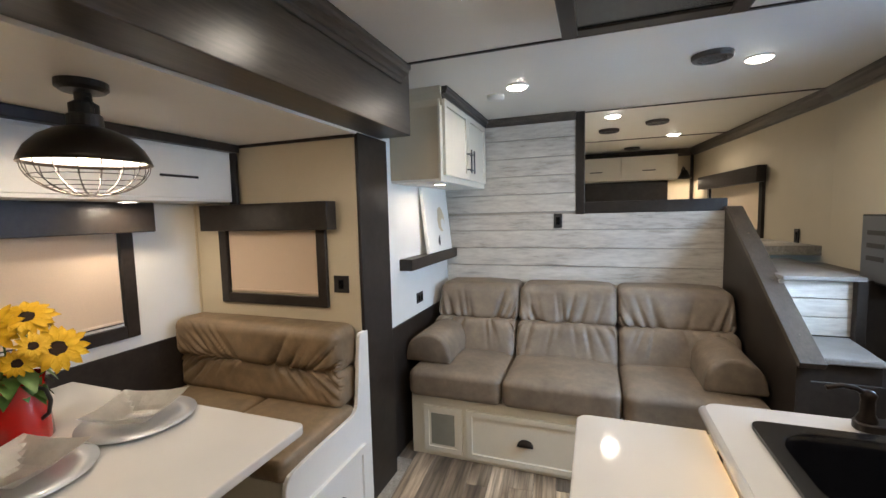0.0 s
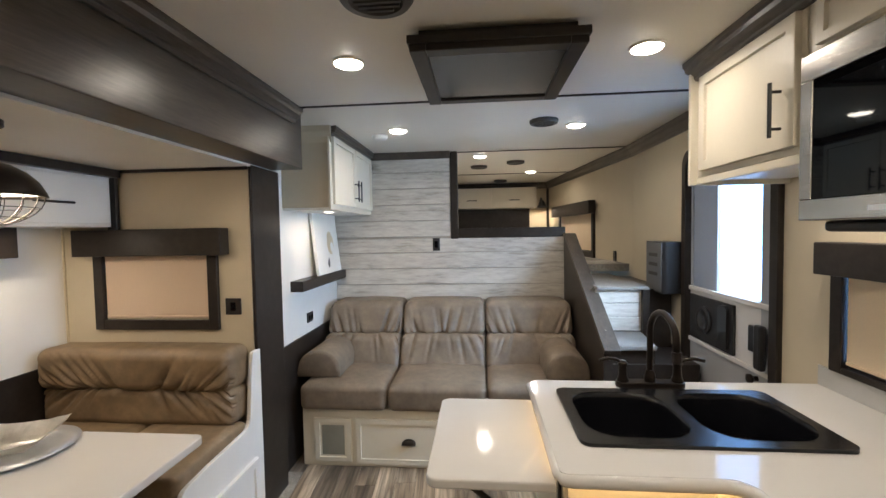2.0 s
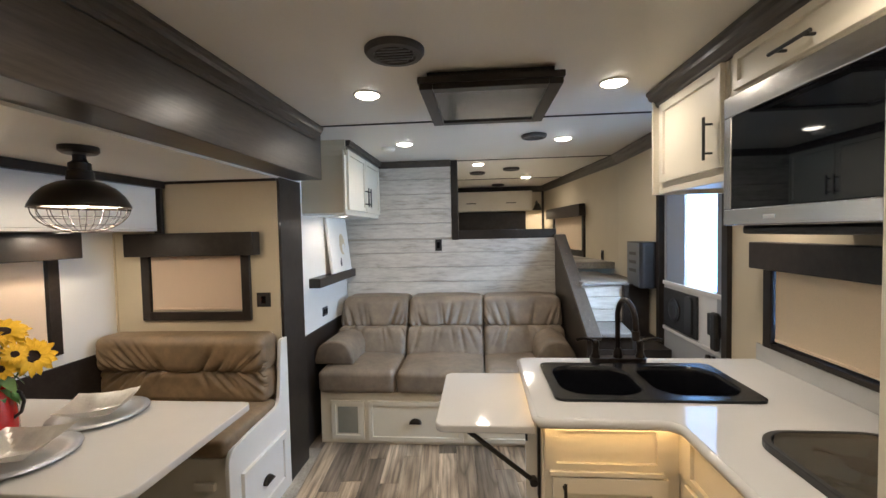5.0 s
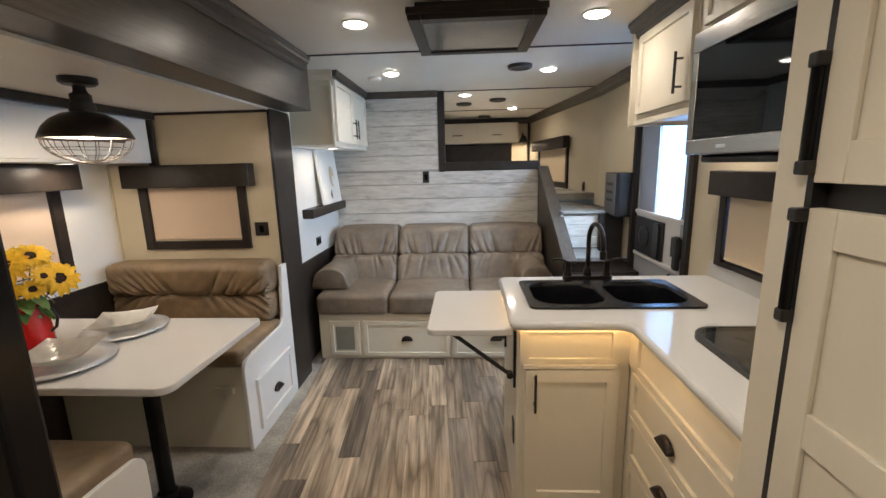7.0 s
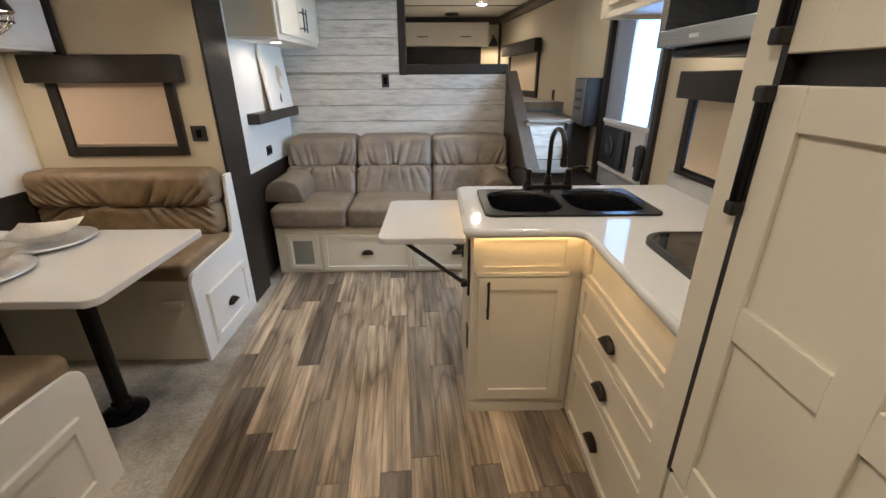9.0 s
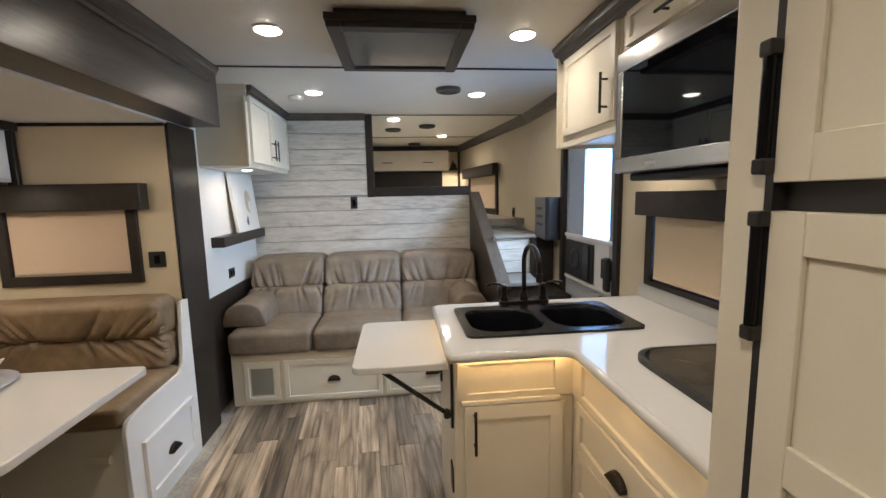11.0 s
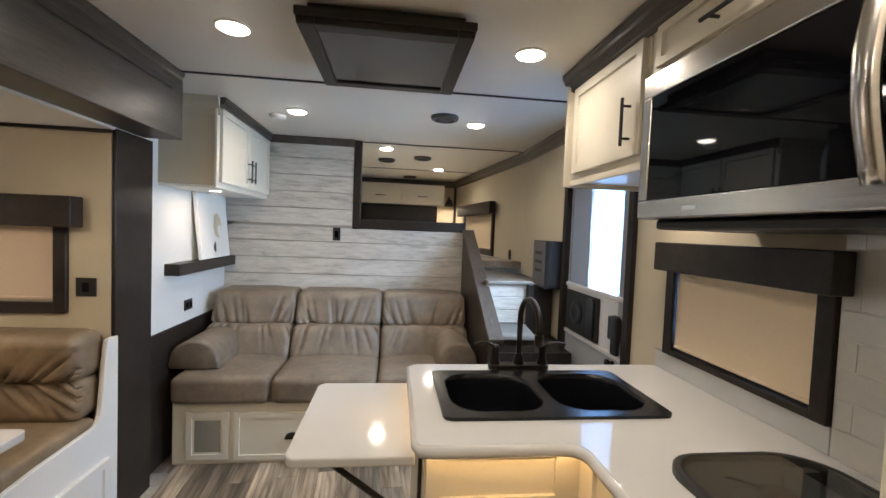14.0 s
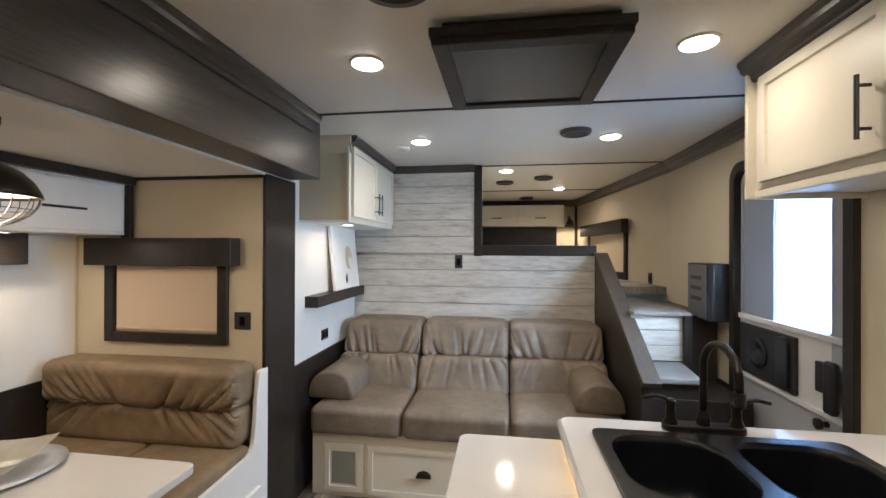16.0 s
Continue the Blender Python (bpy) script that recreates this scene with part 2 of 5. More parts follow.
MESHBLACK = plain("black_speaker_mesh", (0.016, 0.016, 0.018), 0.6, vary=0.3, fine=400, bumps=0.3)
GREYSTRIP = plain("grey_backsplash_strip", (0.50, 0.50, 0.49), 0.25, vary=0.08, coat=0.3)
TILE = plain("glossy_grey_tile", (0.60, 0.585, 0.55), 0.14, vary=0.10, coat=0.5, bumps=0.02)
GROUT = plain("tile_grout", (0.62, 0.60, 0.56), 0.8)
TINTED = plain("tinted_vent_lens", (0.014, 0.019, 0.022), 0.24, vary=0.2, coat=0.25)
VENTGREY = plain("bronze_plastic_vent", (0.055, 0.050, 0.046), 0.45, vary=0.2)
CANVAS = plain("painted_canvas", (0.80, 0.78, 0.72), 0.7, vary=0.06, fine=200, bumps=0.2)
OCHRE = plain("ochre_paint", (0.70, 0.58, 0.38), 0.7, vary=0.25, fine=60)
LAMP_ON = glow("lamp_diffuser", (1.0, 0.92, 0.80), 27.0)
BULB_ON = glow("warm_bulb", (1.0, 0.80, 0.55), 30.0)
STRIP_ON = glow("amber_strip", (1.0, 0.62, 0.26), 7.0)
DAYLIGHT = glow("bright_distance", (0.24, 0.50, 1.0), 6.0)
CLEAR = glass("clear_glass")

# ---- mesh helpers ----


def mesh_of(bm, name, smooth=False):
    bmesh.ops.recalc_face_normals(bm, faces=bm.faces)
    me = bpy.data.meshes.new(name)
    bm.to_mesh(me)
    bm.free()
    if smooth:
        for p in me.polygons:
            p.use_smooth = True
    return me


def part(name, bm, material, parent=None, label="", smooth=False):
    me = mesh_of(bm, name, smooth)
    me.materials.append(material)
    ob = new(name, me)
    if parent:
        ob.parent = parent
        ob.matrix_parent_inverse = base_inverse(parent)
    if label:
        tagged(ob, label)
    return ob


def base_inverse(ob):
    m = Matrix.Identity(4)
    while ob:
        m = (ob.matrix_parent_inverse @ ob.matrix_basis if ob.parent else ob.matrix_basis) @ m
        ob = ob.parent
    return m.inverted()


def thing(name, at, label, category, group="", kind=""):
    ob = new(name)
    ob.empty_display_size = 0.1
    ob.matrix_basis = Matrix.Translation(at)
    return tagged(ob, label, category, group, kind)


def box(x0, x1, y0, y1, z0, z1, bev=0.0, seg=2, bm=None):
    """A box, its edges rounded by bev; added to bm where one is given."""
    b = bmesh.new()
    bmesh.ops.create_cube(b, size=1, matrix=Matrix.Translation(((x0 + x1) / 2, (y0 + y1) / 2, (z0 + z1) / 2)) @ Matrix.Diagonal((abs(x1 - x0), abs(y1 - y0), abs(z1 - z0), 1)))
    if bev:
        bmesh.ops.bevel(b, geom=b.edges[:], offset=bev, segments=seg, affect="EDGES", profile=0.5)
    if bm is None:
        return b
    return join(bm, b)


def join(bm, other):
    verts = {v: bm.verts.new(v.co) for v in other.verts}
    for f in other.faces:
        nf = bm.faces.new([verts[v] for v in f.verts])
        nf.smooth = f.smooth
    other.free()
    return bm


def setting(name, bm, material, label, category):
    return tagged(part(name, bm, material), label, category, kind="structure")


def lathe(profile, at, steps=32, axis="Z", caps=True):
    """A turned shape from (radius, height) pairs."""
    bm = bmesh.new()
    rings = []
    for r, h in profile:
        ring = []
        for i in range(steps):
            a = 2 * math.pi * i / steps
            p = Vector((r * math.cos(a), r * math.sin(a), h))
            if axis == "X":
                p = Vector((h, p.x, p.y))
            elif axis == "Y":
                p = Vector((p.x, h, p.y))
            ring.append(bm.verts.new(p + Vector(at)))
        rings.append(ring)
    for a, b in zip(rings, rings[1:]):
        for i in range(steps):
            j = (i + 1) % steps
            bm.faces.new((a[i], a[j], b[j], b[i]))
    for ring in (rings[0], rings[-1]) if caps else ():
        bm.faces.new(ring)
    return bm


def tube(points, r, steps=10, bm=None):
    """A round bar along points."""
    bm = bm or bmesh.new()
    pts = [Vector(p) for p in points]
    rings = []
    side = None
    for i, p in enumerate(pts):
        d = (pts[min(i + 1, len(pts) - 1)] - pts[max(i - 1, 0)]).normalized()
        if side is None:
            side = d.orthogonal().normalized()
        side = (side - d * side.dot(d)).normalized()
        up = d.cross(side)
        rings.append([bm.verts.new(p + r * (side * math.cos(2 * math.pi * k / steps) + up * math.sin(2 * math.pi * k / steps))) for k in range(steps)])
    for a, b in zip(rings, rings[1:]):
        for k in range(steps):
            j = (k + 1) % steps
            bm.faces.new((a[k], a[j], b[j], b[k]))
    bm.faces.new(rings[0])
    bm.faces.new(rings[-1])
    return bm


def prism(outline, axis, a0, a1, bev=0.0):
    """An outline drawn out along an axis. For "x" the outline is (y, z), for "y" (x, z), for "z" (x, y)."""
    bm = bmesh.new()

    def at(p, a):
        return {"x": (a, p[0], p[1]), "y": (p[0], a, p[1]), "z": (p[0], p[1], a)}[axis]

    lo = [bm.verts.new(at(p, a0)) for p in outline]
    hi = [bm.verts.new(at(p, a1)) for p in outline]
    bm.faces.new(lo)
    bm.faces.new(hi)
    for i in range(len(outline)):
        j = (i + 1) % len(outline)
        bm.faces.new((lo[i], lo[j], hi[j], hi[i]))
    if bev:
        bmesh.ops.recalc_face_normals(bm, faces=bm.faces)
        edges = [e for e in bm.edges if len(e.link_faces) == 2 and e.calc_face_angle(0) > 0.6]
        bmesh.ops.bevel(bm, geom=edges, offset=bev, segments=2, affect="EDGES", profile=0.5)
    return bm


def rounded(x0, x1, y0, y1, radii, steps=8):
    """A rectangle's outline with its corners rounded: radii for (x0,y0), (x1,y0), (x1,y1), (x0,y1)."""
    out = []
    for (cx, cy, sx, sy, start), r in zip(((x0, y0, 1, 1, 180), (x1, y0, -1, 1, 270), (x1, y1, -1, -1, 0), (x0, y1, 1, -1, 90)), radii):
        if r <= 0:
            out.append((cx, cy))
            continue
        for i in range(steps + 1):
            a = radians(start + 90 * i / steps)
            out.append((cx + sx * r + r * math.cos(a), cy + sy * r + r * math.sin(a)))
    return out


def cushion(x0, x1, y0, y1, z0, z1, r, cuts=16, crease=None, puff=0.0, seed=0.0):
    """A padded block with soft edges; crease(x, z) presses folds into the side toward -y, puff swells the top."""
    bm = bmesh.new()
    bmesh.ops.create_cube(bm, size=2)
    bmesh.ops.subdivide_edges(bm, edges=bm.edges[:], cuts=cuts, use_grid_fill=True)
    c = Vector(((x0 + x1) / 2, (y0 + y1) / 2, (z0 + z1) / 2))
    h = Vector(((x1 - x0) / 2, (y1 - y0) / 2, (z1 - z0) / 2))
    for v in bm.verts:
        u = v.co.copy()
        p = Vector([u[i] * h[i] for i in range(3)])
        core = Vector([max(-(h[i] - r), min(h[i] - r, p[i])) for i in range(3)])
        d = p - core
        if d.length > 1e-6:
            # the three largest offsets are pulled back to a radius of r
            p = core + d.normalized() * min(d.length, r)
        w = p + c
        n = noise.noise(Vector((w.x * 4 + seed, w.y * 4, w.z * 4)))
        fine = noise.noise(Vector((w.x * 13 + seed, w.y * 13, w.z * 13)))
        w += Vector((0, -0.006 * n - 0.002 * fine, 0.006 * n + 0.002 * fine)) * (1 - 0.4 * abs(u.x))
        if puff and u.z > 0:
            w.z += puff * (1 - u.x * u.x) * (1 - u.y * u.y) * u.z
        if crease and u.y < -0.2:
            w.y += crease(u.x, u.z) * min(1, -u.y)
        v.co = w
    return bm


def hollow(outer, inner, axis, a0, a1, cham=0.0):
    """A flat frame between two outlines of as many points each, drawn out along an axis; cham eases the outer edge."""
    bm = bmesh.new()

    def at(p, a):
        return {"x": (a, p[0], p[1]), "y": (p[0], a, p[1]), "z": (p[0], p[1], a)}[axis]

    cx, cy = (sum(p[i] for p in outer) / len(outer) for i in (0, 1))
    eased = [(p[0] - cham * math.copysign(1, p[0] - cx), p[1] - cham * math.copysign(1, p[1] - cy)) for p in outer]
    loops = [[bm.verts.new(at(p, a)) for p in line] for line, a in ((outer, a0), (outer, a1 - (cham if a1 > a0 else -cham)), (eased, a1), (inner, a1), (inner, a0))]
    for a, b in zip(loops, loops[1:] + loops[:1]):
        for i in range(len(a)):
            j = (i + 1) % len(a)
            bm.faces.new((a[i], a[j], b[j], b[i]))
    bmesh.ops.remove_doubles(bm, verts=bm.verts[:], dist=0.00005)
    return bm


def facing(side, pos):
    """Maps (along a front, out from it, up) to the world."""
    return {"x-": lambda u, d, z: (pos - d, u, z), "x+": lambda u, d, z: (pos + d, u, z), "y-": lambda u, d, z: (u, pos - d, z), "y+": lambda u, d, z: (u, pos + d, z)}[side]


def fbox(side, pos, u0, u1, d0, d1, z0, z1, bev=0.0, bm=None):
    f = facing(side, pos)
    a, b = f(u0, d0, z0), f(u1, d1, z1)
    lo, hi = [min(p, q) for p, q in zip(a, b)], [max(p, q) for p, q in zip(a, b)]
    return box(lo[0], hi[0], lo[1], hi[1], lo[2], hi[2], bev, bm=bm)


def shaker(side, pos, u0, u1, z0, z1, d=0.018, w=0.055):
    """A framed door or drawer front with a recessed panel."""
    bm = fbox(side, pos, u0, u1, 0, d, z0, z1)
    f = facing(side, pos)
    out = (Vector(f(0, 1, 0)) - Vector(f(0, 0, 0)))
    bm.normal_update()
    front = max(bm.faces, key=lambda q: q.normal.dot(out))
    rim = front.edges[:]
    bmesh.ops.inset_region(bm, faces=[front], thickness=w, depth=0)
    bmesh.ops.inset_region(bm, faces=[front], thickness=0.003, depth=-d * 0.55)
    bmesh.ops.bevel(bm, geom=[e for e in rim if e.is_valid], offset=0.0025, segments=2, affect="EDGES", profile=0.5)
    return bm


def bar_pull(side, pos, u, z0, z1, upright=True, out=0.03):
    f = facing(side, pos)
    if upright:
        bm = tube([f(u, out, z0), f(u, out, z1)], 0.0055)
        for z in (z0 + 0.025, z1 - 0.025):
            tube([f(u, 0, z), f(u, out, z)], 0.0045, bm=bm)
    else:
        bm = tube([f(z0, out, u), f(z1, out, u)], 0.0055)
        for q in (z0 + 0.025, z1 - 0.025):
            tube([f(q, 0, u), f(q, out, u)], 0.0045, bm=bm)
    return bm


def cup_pull(side, pos, u, z, w=0.045, h=0.034):
    """A half-round bin pull, open below."""
    f = facing(side, pos)
    bm = bmesh.new()
    rows = []
    for i in range(9):
        a = math.pi * i / 8
        rows.append([bm.verts.new(f(u - w * math.cos(a) * math.cos(b * 0.0), 0.002 + 0.024 * math.sin(b), z - h * 0.5 + h * math.sin(a) * math.cos(b))) for b in [math.pi / 2 * k / 5 for k in range(6)]])
    for a, b in zip(rows, rows[1:]):
        for k in range(5):
            bm.faces.new((a[k], a[k + 1], b[k + 1], b[k]))
    bmesh.ops.remove_doubles(bm, verts=bm.verts[:], dist=0.0004)
    return bm


# ---- structure ----
RIGHT, LOFT = 1.66, 3.36
T = 0.06


def wall_x(name, x0, x1, y0, y1, z0, z1, holes, material, label):
    """A wall across x with openings (y0, y1, z0, z1), in one mesh."""
    if len(holes) == 1:
        bm = hollow(rounded(y0, y1, z0, z1, (0.0004,) * 4, 1), rounded(*holes[0], (0.0004,) * 4, 1), "x", x0, x1)
        return setting(name, bm, material, label, "wall")
    bm = bmesh.new()
    at = y0
    for h in sorted(holes):
        box(x0, x1, at, h[0], z0, z1, bm=bm)
        box(x0, x1, h[0], h[1], z0, h[2], bm=bm)
        box(x0, x1, h[0], h[1], h[3], z1, bm=bm)
        at = h[1]
    box(x0, x1, at, y1, z0, z1, bm=bm)
    return setting(name, bm, material, label, "wall")


DOOR_HOLE = (1.72, 2.48, 0.02, 1.90)
KWIN = (0.81, 1.40, 1.00, 1.36)
wall_x("wall_right", RIGHT, RIGHT + T, -1.7, LOFT, 0, 2.2, [KWIN, DOOR_HOLE], TAN, "tan vinyl-covered side wall with door and window openings")
# loft side walls narrow toward the nose
LOFT_END = 5.85


def taper_wall(name, xa, xb, material, label, out, holes=()):
    """A wall from (xa, LOFT) to (xb, LOFT_END), with openings given by their share of the length and heights."""
    bm = bmesh.new()

    def quad(s0, s1, z0, z1):
        pts = [(xa + (xb - xa) * s, LOFT + (LOFT_END - LOFT) * s) for s in (s0, s1)]
        o = [(pts[0][0], pts[0][1]), (pts[1][0], pts[1][1]), (pts[1][0] + out, pts[1][1]), (pts[0][0] + out, pts[0][1])]
        join(bm, prism(o, "z", z0, z1))

    s = 0.0
    for a, b, z0, z1 in holes:
        quad(s, a, 0.8, 2.2)
        quad(a, b, 0.8, z0)
        quad(a, b, z1, 2.2)
        s = b
    quad(s, 1.0, 0.8, 2.2)
    return setting(name, bm, material, label, "wall")


taper_wall("wall_loft_right", RIGHT, 1.40, TAN, "tan vinyl-covered loft side wall", T, [(0.33, 0.80, 1.26, 1.68)])
taper_wall("wall_loft_left", -0.75, -0.50, TAN, "tan vinyl-covered loft side wall", -T)
setting("wall_loft_end", box(-0.7, 1.6, LOFT_END, LOFT_END + T, 0.8, 2.2), TAN, "tan vinyl-covered nose wall of the loft", "wall")
setting("wall_rear", box(-0.9, RIGHT + T, -1.76, -1.70, 0, 2.2), TAN, "plain tan rear wall", "wall")
setting("wall_left_rear", box(-0.86, -0.80, -1.70, -0.016, 0, 2.2), TAN, "plain tan side wall", "wall")
setting("floor_base", box(-1.95, RIGHT + T, -1.76, LOFT + 0.1, -0.08, -0.012), GROUT, "sub-floor under the planks and carpet", "floor")
cb = box(-0.95, RIGHT + T, -1.76, LOFT_END + T, CEIL, CEIL + 0.06)
setting("ceiling", cb, CEILING, "off-white laminated ceiling panels", "ceiling")
for y in (-0.55, 2.0, 3.38, 4.80):
    setting("trim_ceiling_seam", box(-0.50, 1.63 if y < 3.4 else 1.50, y - 0.009, y + 0.009, CEIL - 0.006, CEIL + 0.001, 0.002), DARK, "thin dark batten over a ceiling joint", "trim")


def crown(name, line, inward, z=CEIL, drop=0.085, depth=0.055):
    """A stepped crown moulding along a wall, from one (x, y) to another; inward points into the room."""
    (xa, ya), (xb, yb) = line
    ix, iy = inward
    prof = [(0.0, 0.0), (depth, 0.0), (depth, -0.016), (depth * 0.86, -0.024), (depth * 0.80, -0.038), (depth * 0.52, -drop * 0.62), (depth * 0.34, -drop * 0.74), (depth * 0.34, -drop * 0.86), (depth * 0.18, -drop), (0, -drop)]
    bm = bmesh.new()
    ra = [bm.verts.new((xa + ix * d, ya + iy * d, z + h)) for d, h in prof]
    rb = [bm.verts.new((xb + ix * d, yb + iy * d, z + h)) for d, h in prof]
    for i in range(len(prof)):
        j = (i + 1) % len(prof)
        bm.faces.new((ra[i], ra[j], rb[j], rb[i]))
    bm.faces.new(ra)
    bm.faces.new(rb)
    return setting(name, bm, DARK_Y, "dark stained stepped crown moulding", "trim")


crown("trim_crown_right", ((RIGHT, 1.67), (RIGHT, LOFT)), (-1, 0))
crown("trim_crown_loft", ((RIGHT, LOFT), (1.40, LOFT_END)), (-1, 0))
crown("trim_crown_loft_end", ((-0.5, LOFT_END), (1.40, LOFT_END)), (0, -1))
crown("trim_crown_loft_wall", ((-0.48, LOFT - 0.012), (0.19, LOFT - 0.012)), (0, -1), drop=0.055, depth=0.04)
setting("trim_loft_corner", box(1.365, 1.395, 5.82, 5.849, 1.3, 2.07), DARK, "dark corner strip in the loft", "trim")

# slide-out: ceiling, end walls, long wall
SL, SLY0, SLY1, SZ = -1.79, 0.045, 1.92, 1.84
LWIN = (0.36, 1.50, 0.97, 1.46)
wall_x("wall_slide_long", SL - T, SL, SLY0 - T, SLY1 + T, 0, 2.0, [LWIN], PALE, "pale cream slide-out wall with a window")
EW = (-1.55, -0.975, 1.07, 1.45)
bm = hollow(rounded(SL, -0.746, 0, SZ, (0.0004,) * 4, 1), rounded(*EW, (0.0004,) * 4, 1), "y", SLY1 + T, SLY1)
setting("wall_slide_end", bm, TAN, "tan vinyl slide-out end wall with a window", "wall")
setting("wall_slide_near", box(SL, -0.80, SLY0 - T, SLY0, 0, SZ), TAN, "tan vinyl slide-out end wall", "wall")
setting("ceiling_slide", box(SL - T, -0.731, SLY0 - T, SLY1 + T, SZ, SZ + 0.05), CEILING, "off-white slide-out ceiling", "ceiling")
setting("trim_slide_cove", box(SL, -0.74, SLY1 - 0.014, SLY1, SZ - 0.016, SZ, 0.003), DARK, "thin dark strip under the slide-out ceiling", "trim")
setting("trim_slide_corner", box(SL, SL + 0.010, SLY1 - 0.010, SLY1, 0.9, 1.54, 0.003), TAN, "tan corner bead", "trim")
bm = box(-0.73, -0.55, -0.20, 2.14, 1.85, CEIL, 0.004)
setting("beam_slide_fascia", bm, DARK_Y, "dark stained fascia beam over the slide-out opening", "beam")
crown("trim_crown_beam", ((-0.55, -0.20), (-0.55, 2.03)), (1, 0), drop=0.075, depth=0.06)
setting("post_slide", box(-0.745, -0.728, 1.922, 2.215, 0, 1.849, 0.004), DARK, "dark stained post beside the slide-out opening", "post")
setting("partition_black", box(-0.80, -0.060, -0.245, -0.20, 0, CEIL, 0.006), BLACK_GLOSS, "glossy black partition edge by the rear doorway", "wall")

# nook beside the sofa
NX = -0.80
setting("wall_nook", box(NX - T, NX, 2.215, LOFT, 0.79, 2.14), PALE, "pale wall board beside the sofa", "wall")
setting("wainscot_nook", box(NX - T, NX + 0.012, 2.215, LOFT - 0.014, 0, 0.79, 0.003), DARK, "dark stained lower wall beside the sofa", "wall")
setting("wainscot_right", box(RIGHT - 0.012, RIGHT, 2.53, LOFT, 0, 0.74, 0.003), DARK, "dark stained lower wall by the steps", "wall")
setting("wainscot_slide", box(SL, SL + 0.014, SLY0, SLY1, 0, 0.84, 0.003), DARK, "dark stained lower wall behind the table", "wall")

# loft wall core, boards come last in the file
setting("wall_loft", box(NX, 1.165, LOFT, LOFT + 0.05, 0, 1.44), JOINT, "wall under the loft clad in whitewashed boards", "wall")
wall_loft = bpy.data.objects["wall_loft"]
setting("wall_loft_upper", box(NX, 0.19, LOFT, LOFT + 0.05, 1.44, CEIL), JOINT, "wall beside the loft opening clad in whitewashed boards", "wall")
wall_loft_upper = bpy.data.objects["wall_loft_upper"]
setting("trim_loft_side", box(0.19, 0.25, LOFT - 0.022, LOFT + 0.07, 1.43, CEIL, 0.003), DARK, "dark upright trim of the loft opening", "trim")
setting("trim_loft_sill", box(0.25, 1.12, LOFT - 0.020, LOFT + 0.07, 1.435, 1.515, 0.003), DARK, "dark sill trim of the loft opening", "trim")
setting("floor_loft", box(-0.75, RIGHT, LOFT + 0.07, LOFT_END, 1.14, 1.20), CARPET, "loft floor", "floor")

# steps to the loft
steps_ob = thing("loft_steps", (1.40, 2.6, 0), "dark panelled steps with carpeted treads up to the loft", "steps")
part("body", box(1.17, 1.648, 2.30, 3.40, 0, 0.72, 0.003), DARK, steps_ob)
part("riser", box(1.17, 1.41, 2.31, 2.64, 0.72, 0.80), DARK, steps_ob)
part("tread", prism([(1.17, 2.285), (1.41, 2.285), (1.45, 2.64), (1.17, 2.64)], "z", 0.80, 0.83, 0.008), STEP_CARPET, steps_ob, "grey carpeted lower tread")
for zz in (0.832, 0.922, 1.012):
    part("riser_board", box(1.17, 1.46, 2.64, 2.66, zz, zz + 0.086, 0.003), PLANKWALL, steps_ob, "whitewashed riser board")
part("upper_block", box(1.17, 1.648, 2.66, 3.40, 0.72, 1.099), DARK, steps_ob)
part("upper_tread", box(1.17, 1.49, 2.60, 3.42, 1.100, 1.122, 0.006), STEP_CARPET, steps_ob, "grey carpeted upper tread")
part("newel", box(1.452, 1.492, 2.60, 2.64, 0.72, 1.0995, 0.003), DARK, steps_ob)
rail = thing("stair_rail", (1.14, 2.8, 0), "dark stained stair partition with a sloping cap screwed on", "railing")
part("panel", prism([(2.26, 0.0), (LOFT - 0.012, 0.0), (LOFT - 0.012, 1.43), (3.30, 1.43), (2.26, 0.82)], "x", 1.1102, 1.160), DARK, rail)
part("cap", prism([(2.22, 0.800), (3.30, 1.435), (LOFT - 0.022, 1.437), (LOFT - 0.022, 1.462), (3.29, 1.460), (2.205, 0.825)], "x", 1.100, 1.190, 0.003), DARK_Y, rail, "worn sloping cap board")
for s in (0.12, 0.42, 0.75):
    part("screw", lathe([(0.0045, -0.001), (0.0045, 0.0015), (0.002, 0.003)], (1.145, 2.21 + 1.08 * s, 0.829 + 0.635 * s), 10), STEEL, rail)

# ---- windows, door ----


